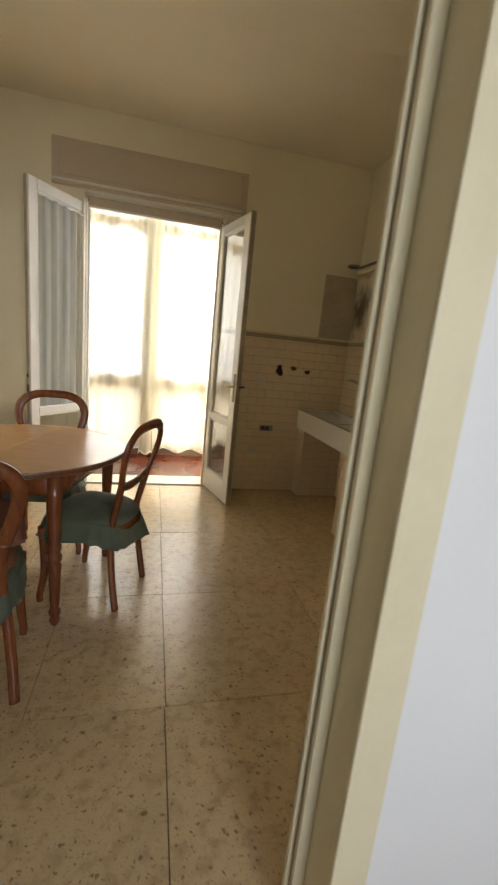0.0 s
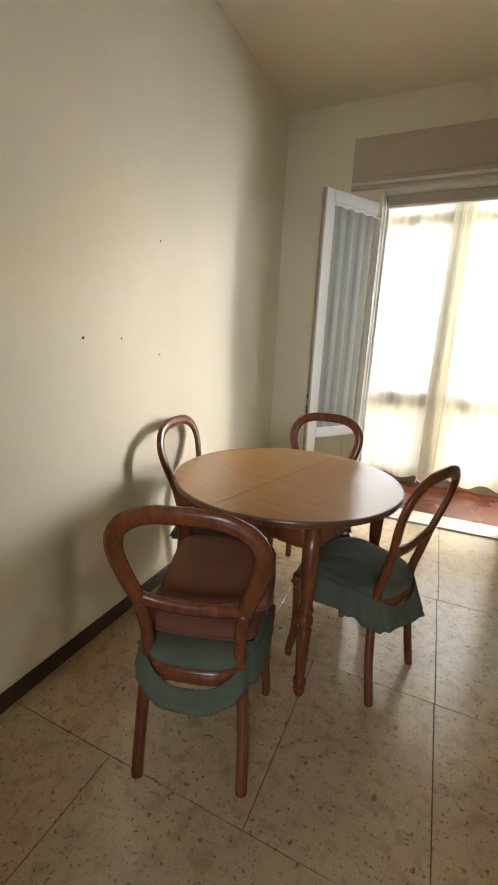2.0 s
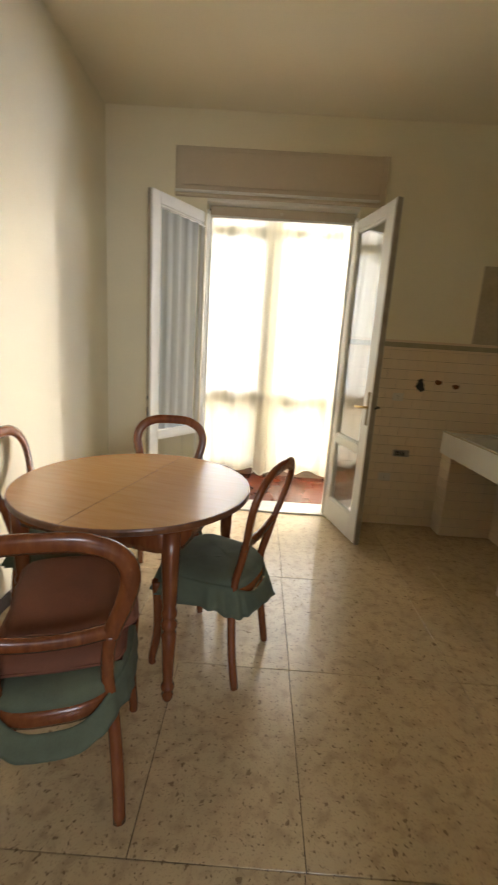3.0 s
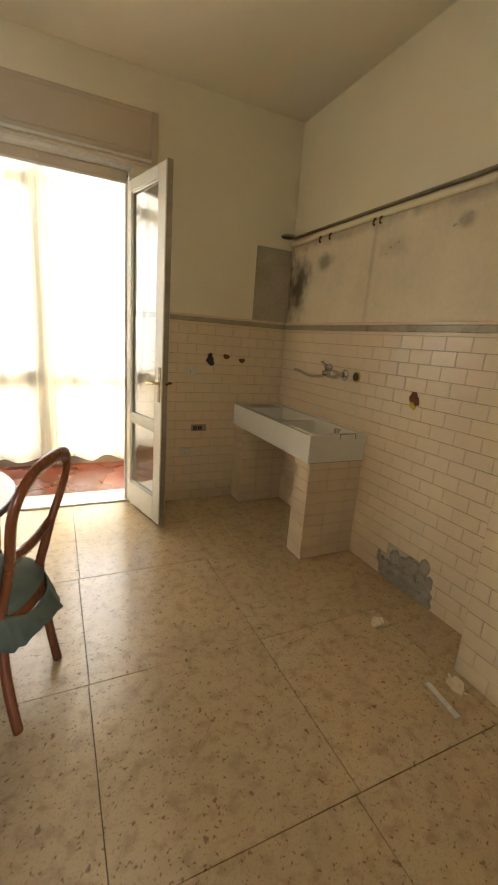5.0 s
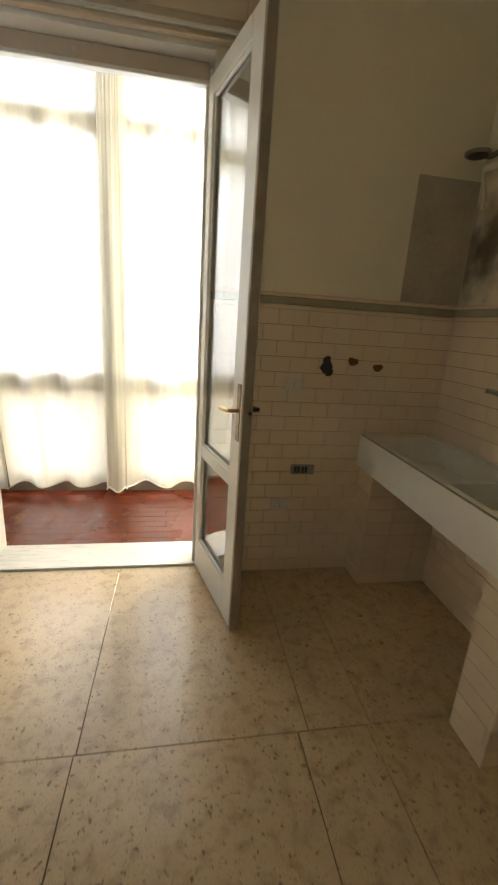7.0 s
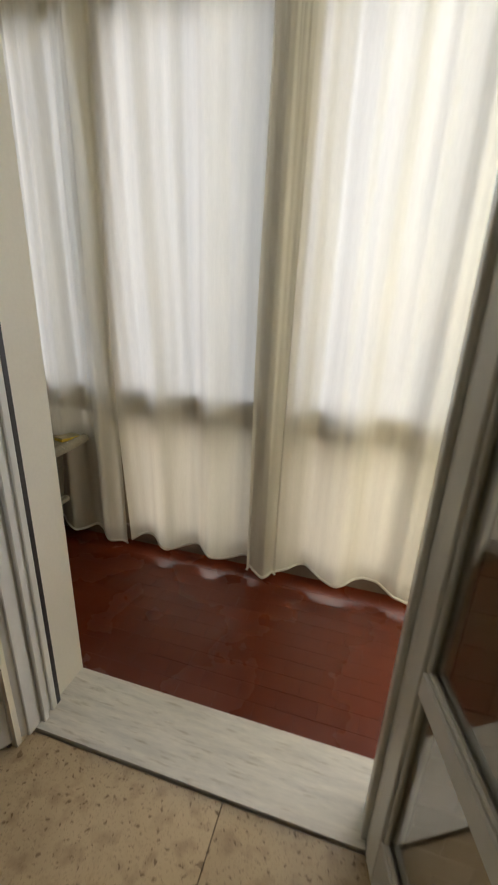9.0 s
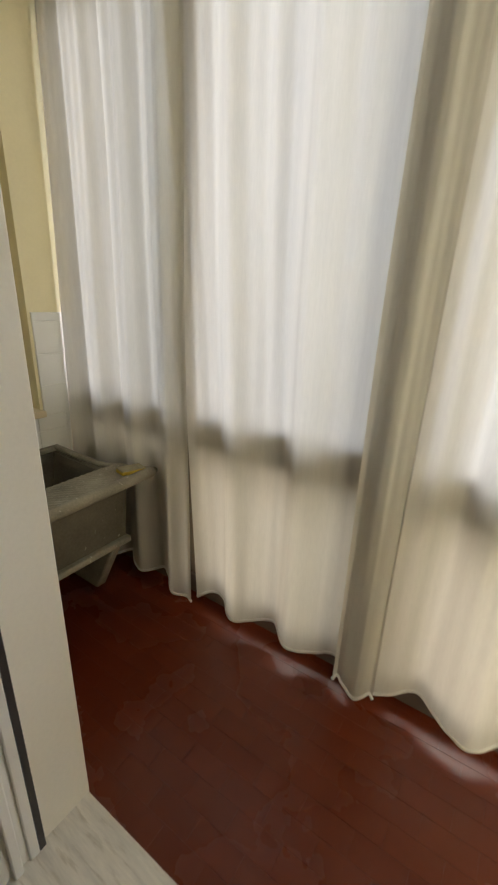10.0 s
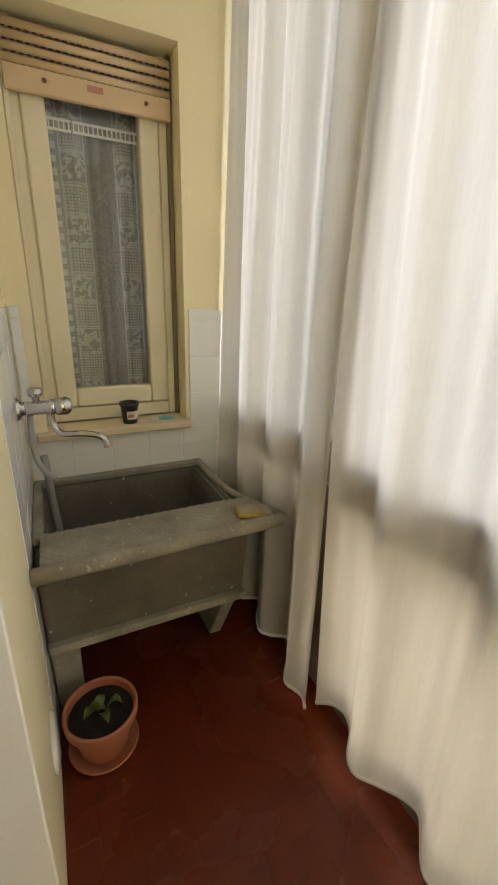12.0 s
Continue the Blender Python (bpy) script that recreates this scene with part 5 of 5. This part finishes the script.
# box added behind the pane, its dimness put into the paint
structure("dim_room_behind", join(join(box(EX - 1.6, EX - 1.5, 3.9, 5.7, 0, 2.6), box(EX - 1.5, EX - 0.28, 3.9, 4.0, 0, 2.6)), join(box(EX - 1.5, EX - 0.28, 5.6, 5.7, 0, 2.6), join(box(EX - 1.5, EX - 0.28, 4.0, 5.6, 2.5, 2.6), box(EX - 1.5, EX - 0.28, 4.0, 5.6, 0, 0.1)))), M_DARKROOM, "plain box painted dark for the unlit room behind the window", "wall")


def lace_material():
    m = bpy.data.materials.new("lace")
    m.use_nodes = True
    n, l = m.node_tree.nodes, m.node_tree.links
    n.remove(n["Principled BSDF"])
    geo, sep = n.new("ShaderNodeNewGeometry"), n.new("ShaderNodeSeparateXYZ")
    l.new(geo.outputs["Position"], sep.inputs[0])
    vor = n.new("ShaderNodeTexVoronoi")
    vor.inputs["Scale"].default_value = 70
    vor.feature = "DISTANCE_TO_EDGE"
    l.new(geo.outputs["Position"], vor.inputs["Vector"])
    wave = n.new("ShaderNodeTexNoise")
    wave.inputs["Scale"].default_value, wave.inputs["Detail"].default_value = 32, 2
    l.new(geo.outputs["Position"], wave.inputs["Vector"])

    def math_node(op, a, b):
        q = n.new("ShaderNodeMath")
        q.operation = op
        for i, v in enumerate((a, b)):
            if isinstance(v, float):
                q.inputs[i].default_value = v
            else:
                l.new(v, q.inputs[i])
        return q.outputs[0]
    def between(v, a, b):
        return math_node("MULTIPLY", math_node("GREATER_THAN", v, a), math_node("LESS_THAN", v, b))
    Y, Z = sep.outputs["Y"], sep.outputs["Z"]
    thread = math_node("LESS_THAN", vor.outputs["Distance"], 0.10)
    bands = math_node("MAXIMUM", between(Y, 4.818, 4.905), between(Y, 5.008, 5.088))
    # square blocks, in turn a lattice of petals and a curling leaf, parted by double bars
    fz = math_node("MODULO", Z, 0.102)
    bar = math_node("MAXIMUM", math_node("LESS_THAN", fz, 0.004), between(fz, 0.008, 0.012))
    turn = math_node("LESS_THAN", math_node("MODULO", Z, 0.204), 0.102)
    lat = math_node("MULTIPLY", math_node("SINE", math_node("MULTIPLY", math_node("ADD", Y, Z), 290.0), 0.0), math_node("SINE", math_node("MULTIPLY", math_node("SUBTRACT", Y, Z), 290.0), 0.0))
    lattice = math_node("GREATER_THAN", lat, 0.12)
    leaf = between(wave.outputs["Fac"], 0.50, 0.62)
    block = math_node("ADD", math_node("MULTIPLY", turn, lattice), math_node("MULTIPLY", math_node("SUBTRACT", 1.0, turn), leaf))
    edge = math_node("MULTIPLY", between(Y, 4.786, 4.806), math_node("GREATER_THAN", math_node("SINE", math_node("MULTIPLY", Z, 150.0), 0.0), -0.1))
    rows = math_node("MAXIMUM", math_node("MAXIMUM", between(Y, 4.818, 4.822), between(Y, 4.901, 4.905)), math_node("MAXIMUM", between(Y, 5.008, 5.012), between(Y, 5.084, 5.088)))
    pat = math_node("MAXIMUM", math_node("MAXIMUM", math_node("MULTIPLY", bands, math_node("MAXIMUM", block, bar)), edge), rows)
    cover = math_node("MAXIMUM", math_node("MULTIPLY", thread, 0.22), math_node("MULTIPLY", pat, 0.66))
    # even base cover: plain tulle plus the pane's grey reflection, painted in
    cover = math_node("ADD", math_node("MULTIPLY", cover, 0.50), 0.36)
    dif, tr, mx = n.new("ShaderNodeBsdfDiffuse"), n.new("ShaderNodeBsdfTransparent"), n.new("ShaderNodeMixShader")
    dif.inputs["Color"].default_value = (0.62, 0.63, 0.61, 1)
    l.new(cover, mx.inputs[0])
    l.new(tr.outputs[0], mx.inputs[1])
    l.new(dif.outputs[0], mx.inputs[2])
    l.new(mx.outputs[0], n["Material Output"].inputs["Surface"])
    return m


M_LACE = lace_material()
lace = thing("lace_curtain", pose(EX - 0.165, 0, 0), "white lace curtain behind the window pane", "curtain")
b = bmesh.new()
grid = [[b.verts.new((-0.012 + 0.010 * math.sin(26 * i / 60 + 0.4 * j / 20) + 0.004 * math.sin(70 * i / 60), WY0 + 0.10 + 0.37 * i / 60, WZ0 + 0.13 + 1.16 * j / 20)) for i in range(61)] for j in range(21)]
for j in range(20):
    for i in range(60):
        b.faces.new((grid[j][i], grid[j][i + 1], grid[j + 1][i + 1], grid[j + 1][i])).smooth = True
part("lace", b, M_LACE, lace)
b = bmesh.new()
for k in range(22):
    yy = WY0 + 0.115 + 0.0162 * k
    box(-0.002, 0.001, yy, yy + 0.004, WZ1 - 0.262, WZ1 - 0.240, bm=b)
box(-0.002, 0.001, WY0 + 0.11, WY0 + 0.47, WZ1 - 0.240, WZ1 - 0.232, bm=b)
box(-0.002, 0.001, WY0 + 0.11, WY0 + 0.47, WZ1 - 0.270, WZ1 - 0.262, bm=b)
part("ladder_band", b, M_HEM, lace, "white openwork band")

# things on the sill
cup = thing("black_pot", pose(EX - 0.025, 4.975, WZ0 + 0.028) @ Matrix.Scale(1.08, 4), "small black plastic pot with a pale label", "pot")
part("body", lathe([(0.026, 0), (0.027, 0.004), (0.033, 0.068), (0.037, 0.069), (0.037, 0.080), (0.033, 0.081), (0.031, 0.070), (0.024, 0.01)], 24), M_BLACK, cup, smooth=True)
b = bmesh.new()
lows, tops = [[b.verts.new((r * math.cos(a), r * math.sin(a), z)) for a in [-0.5 + 0.16 * k for k in range(11)]] for r, z in ((0.0291, 0.018), (0.0327, 0.050))]
for k in range(10):
    b.faces.new((lows[k], lows[k + 1], tops[k + 1], tops[k]))
label = part("label", b, M_PLASTIC, cup, "worn pale pink label", True)
b = bmesh.new()
lows, tops = [[b.verts.new((r * math.cos(a), r * math.sin(a), z)) for a in [-0.42 + 0.15 * k for k in range(6)]] for r, z in ((0.0309, 0.026), (0.0324, 0.038))]
for k in range(5):
    b.faces.new((lows[k], lows[k + 1], tops[k + 1], tops[k]))
part("print_bar", b, M_SIGN, label, "red printed bar")
tube = thing("paper_sachet", pose(EX - 0.03, 5.085, WZ0 + 0.029, 0, 0, 80), "crumpled teal and white sachet on the sill", "sachet")
part("sachet", pillow(0.035, 0.017, 0.007, 0.5, 7, 8), M_TEAL, tube)
part("flap", pillow(0.022, 0.012, 0.004, 0.5, 9, 6), M_HEM, tube, "white folded end")
for o in (tube.children[1],):
    o.location = (0.045, 0.005, 0.003)


def plant_pot():
    p = thing("plant_pot", pose(-0.785, 4.712, 0.001), "terracotta coloured ribbed plastic pot on a saucer", "plant pot")
    part("saucer", lathe([(0.076, 0), (0.094, 0.004), (0.106, 0.020), (0.101, 0.022), (0.09, 0.010), (0.02, 0.008)], 36), M_TERRA, p, smooth=True)
    b = bmesh.new()
    seg = 60
    prof = [(0.068, 0.010), (0.072, 0.02), (0.092, 0.125), (0.097, 0.128), (0.108, 0.130), (0.110, 0.160), (0.105, 0.164), (0.099, 0.160), (0.094, 0.12), (0.05, 0.118)]
    rings = []
    for i, (r, z) in enumerate(prof):
        ring = []
        for k in range(seg):
            rr = r * (1 + (0.014 if (i in (1, 2) and k % 2) else 0))
            ring.append(b.verts.new((rr * math.cos(2 * math.pi * k / seg), rr * math.sin(2 * math.pi * k / seg), z)))
        rings.append(ring)
    for a, c in zip(rings, rings[1:]):
        for k in range(seg):
            b.faces.new((a[k], a[(k + 1) % seg], c[(k + 1) % seg], c[k]))
    b.faces.new(rings[0][::-1])
    part("body", b, M_TERRA, p)
    b = bmesh.new()
    bmesh.ops.create_circle(b, cap_ends=True, radius=0.094, segments=32, matrix=pose(0, 0, 0.132))
    bmesh.ops.inset_region(b, faces=b.faces[:], thickness=0.03, depth=0.006)
    part("soil", b, M_SOIL, p, "black potting soil")
    plant = thing("seedling", pose(-0.785, 4.712, 0.137), "small green broad-leaved seedling in the pot", "plant")
    for k, (a, ln, lift) in enumerate(((12, 0.070, 0.055), (58, 0.056, 0.065), (150, 0.040, 0.03), (-48, 0.062, 0.042), (-110, 0.042, 0.025))):
        b = bmesh.new()
        rows = []
        for i in range(9):
            u = i / 8
            w = 0.0155 * math.sin(math.pi * min(1, u * 0.92 + 0.06)) ** 0.8
            z = lift * math.sin(u * 2.2)
            rows.append([b.verts.new((ln * u, s * w, z + 0.006 * abs(s) - 0.003 * u)) for s in (-1, 0, 1)])
        for r0, r1 in zip(rows, rows[1:]):
            for q in range(2):
                b.faces.new((r0[q], r0[q + 1], r1[q + 1], r1[q])).smooth = True
        bmesh.ops.transform(b, matrix=pose(0.01 * math.cos(k), 0.012 * math.sin(2 * k), 0.0, 0, 0, a), verts=b.verts)
        part("leaf", b, M_LEAF, plant)
    return p


plant_pot()
vent = thing("wall_plate", at(SOUTHF, -0.67, OY + 0.0042, 0.235), "white oval cover plate low on the loggia wall", "cover plate")
part("plate", lathe([(0.075, 0), (0.075, 0.006), (0.066, 0.012), (0.02, 0.014)], 28), M_CERAMIC, vent, smooth=True)

# ---------------------------------------------------------------- laid pieces
sink_pier(3.10, 3.265, "low tiled pier under the near end of the sink")
sink_pier(4.10, NY - 0.010, "low tiled pier under the far end of the sink")


def broken(u, v):
    y = NY - u
    return 2.46 < y < 2.84 and v < (0.22 if 2.52 < y < 2.72 else 0.14 if 2.48 < y < 2.78 else 0.07)


lay(wall_east, "tile", at(EAST, RX - 0.004, NY - 0.004, 0), 0.0, NY - PIER_Y - 0.004, 0.0, RAILZ, 0.15, 0.0758, 0.0022, 0.006, M_TILE, 0.5, skip=broken)
lay(wall_north, "tile", at(NORTH, 0.83, NY - 0.004, 0), 0.0, RX - 0.008 - 0.83, 0.0, RAILZ, 0.15, 0.0758, 0.0022, 0.006, M_TILE, 0.5)
part("tile_bed", join(box(1.826, 1.83, SY + 0.01, PIER_Y, 0, RAILZ), box(1.826, RX - 0.02, PIER_Y, PIER_Y + 0.004, 0, RAILZ)), M_GROUT, pier)
lay(pier, "tile", at(EAST, 1.826, PIER_Y + 0.004, 0), 0.0, 0.6, 0.0, RAILZ, 0.15, 0.0758, 0.0022, 0.006, M_TILE, 0.5)
lay(pier, "tile", at(SOUTHF, RX - 0.02, PIER_Y + 0.004, 0), 0.0, 0.22, 0.0, RAILZ, 0.15, 0.0758, 0.0022, 0.006, M_TILE, 0.5)
# white tiles in the loggia
bed = box(EX, EX + 0.004, OY + 0.011, GY - 0.12, 0, WZ0 - 0.006)
box(EX, EX + 0.004, WY1 + 0.012, GY - 0.12, WZ0 - 0.006, 1.312, bm=bed)
box(EX, EX + 0.004, OY + 0.011, WY0 - 0.037, WZ0 - 0.006, 1.312, bm=bed)
part("tile_bed", bed, M_WGROUT, wall_loggia)
ends = ((OY + 0.011, GY - 0.12, 0.0, WZ0 - 0.006), (WY1 + 0.012, GY - 0.12, WZ0 - 0.006, 1.312), (OY + 0.011, WY0 - 0.037, WZ0 - 0.006, 1.312))
for ya, yb, za, zb in ends:
    lay(wall_loggia, "tile", at(ENDW, EX + 0.004, 0, 0), ya, yb, za, zb, 0.15, 0.15, 0.003, 0.0025, M_WTILE, 0.0, wobble=0.0003)
part("tile_bed", box(EX + 0.012, -0.80, OY, OY + 0.004, 0, 1.312), M_WGROUT, wall_loggia_inner)
lay(wall_loggia_inner, "tile", at(SOUTHF, -0.80, OY + 0.004, 0), 0.0, -0.80 - EX - 0.012, 0.0, 1.312, 0.15, 0.15, 0.003, 0.0025, M_WTILE, 0.0, wobble=0.0003)
# loggia floor tiles
lay(floor_2, "tile", pose(EX, OY + 0.012, -0.008), 0.0, RXL - EX, 0.0, GY - 0.12 - OY - 0.012, 0.15, 0.075, 0.0007, 0.008, M_REDTILE, 0.5, inset=0.0005, wobble=0.0002, tilt=0.02)
# kitchen floor slabs, row by row
ROWS_Y = [SY - 0.148, 1.81, 2.528, 3.29, NY + 0.061]
CUTS = [[LX, -0.62, 0.34, 1.07, 1.78, RX], [LX, -0.14, 0.345, 1.09, 1.78, RX], [LX, -0.40, 0.348, 1.09, 1.345, RX], [LX, -0.40, 0.355, 1.128, 1.362, RX]]
for (ya, yb), cuts in zip(zip(ROWS_Y, ROWS_Y[1:]), CUTS):
    for xa, xb in zip(cuts, cuts[1:]):
        # one narrow slab of the third row is laid in two pieces
        spans = ((ya, 2.786), (2.786, yb)) if (xa, xb) == (1.09, 1.345) else ((ya, yb),)
        for y0, y1 in spans:
            ob = new("slab", piece_mesh("slab", xb - xa - 0.0028, y1 - y0 - 0.0028, 0.012, M_STONE, 0.0008))
            ob.parent = floor_1
            ob.matrix_world = pose(xa + 0.0014, y0 + 0.0014, -0.012 + random.uniform(-0.0003, 0.0003))
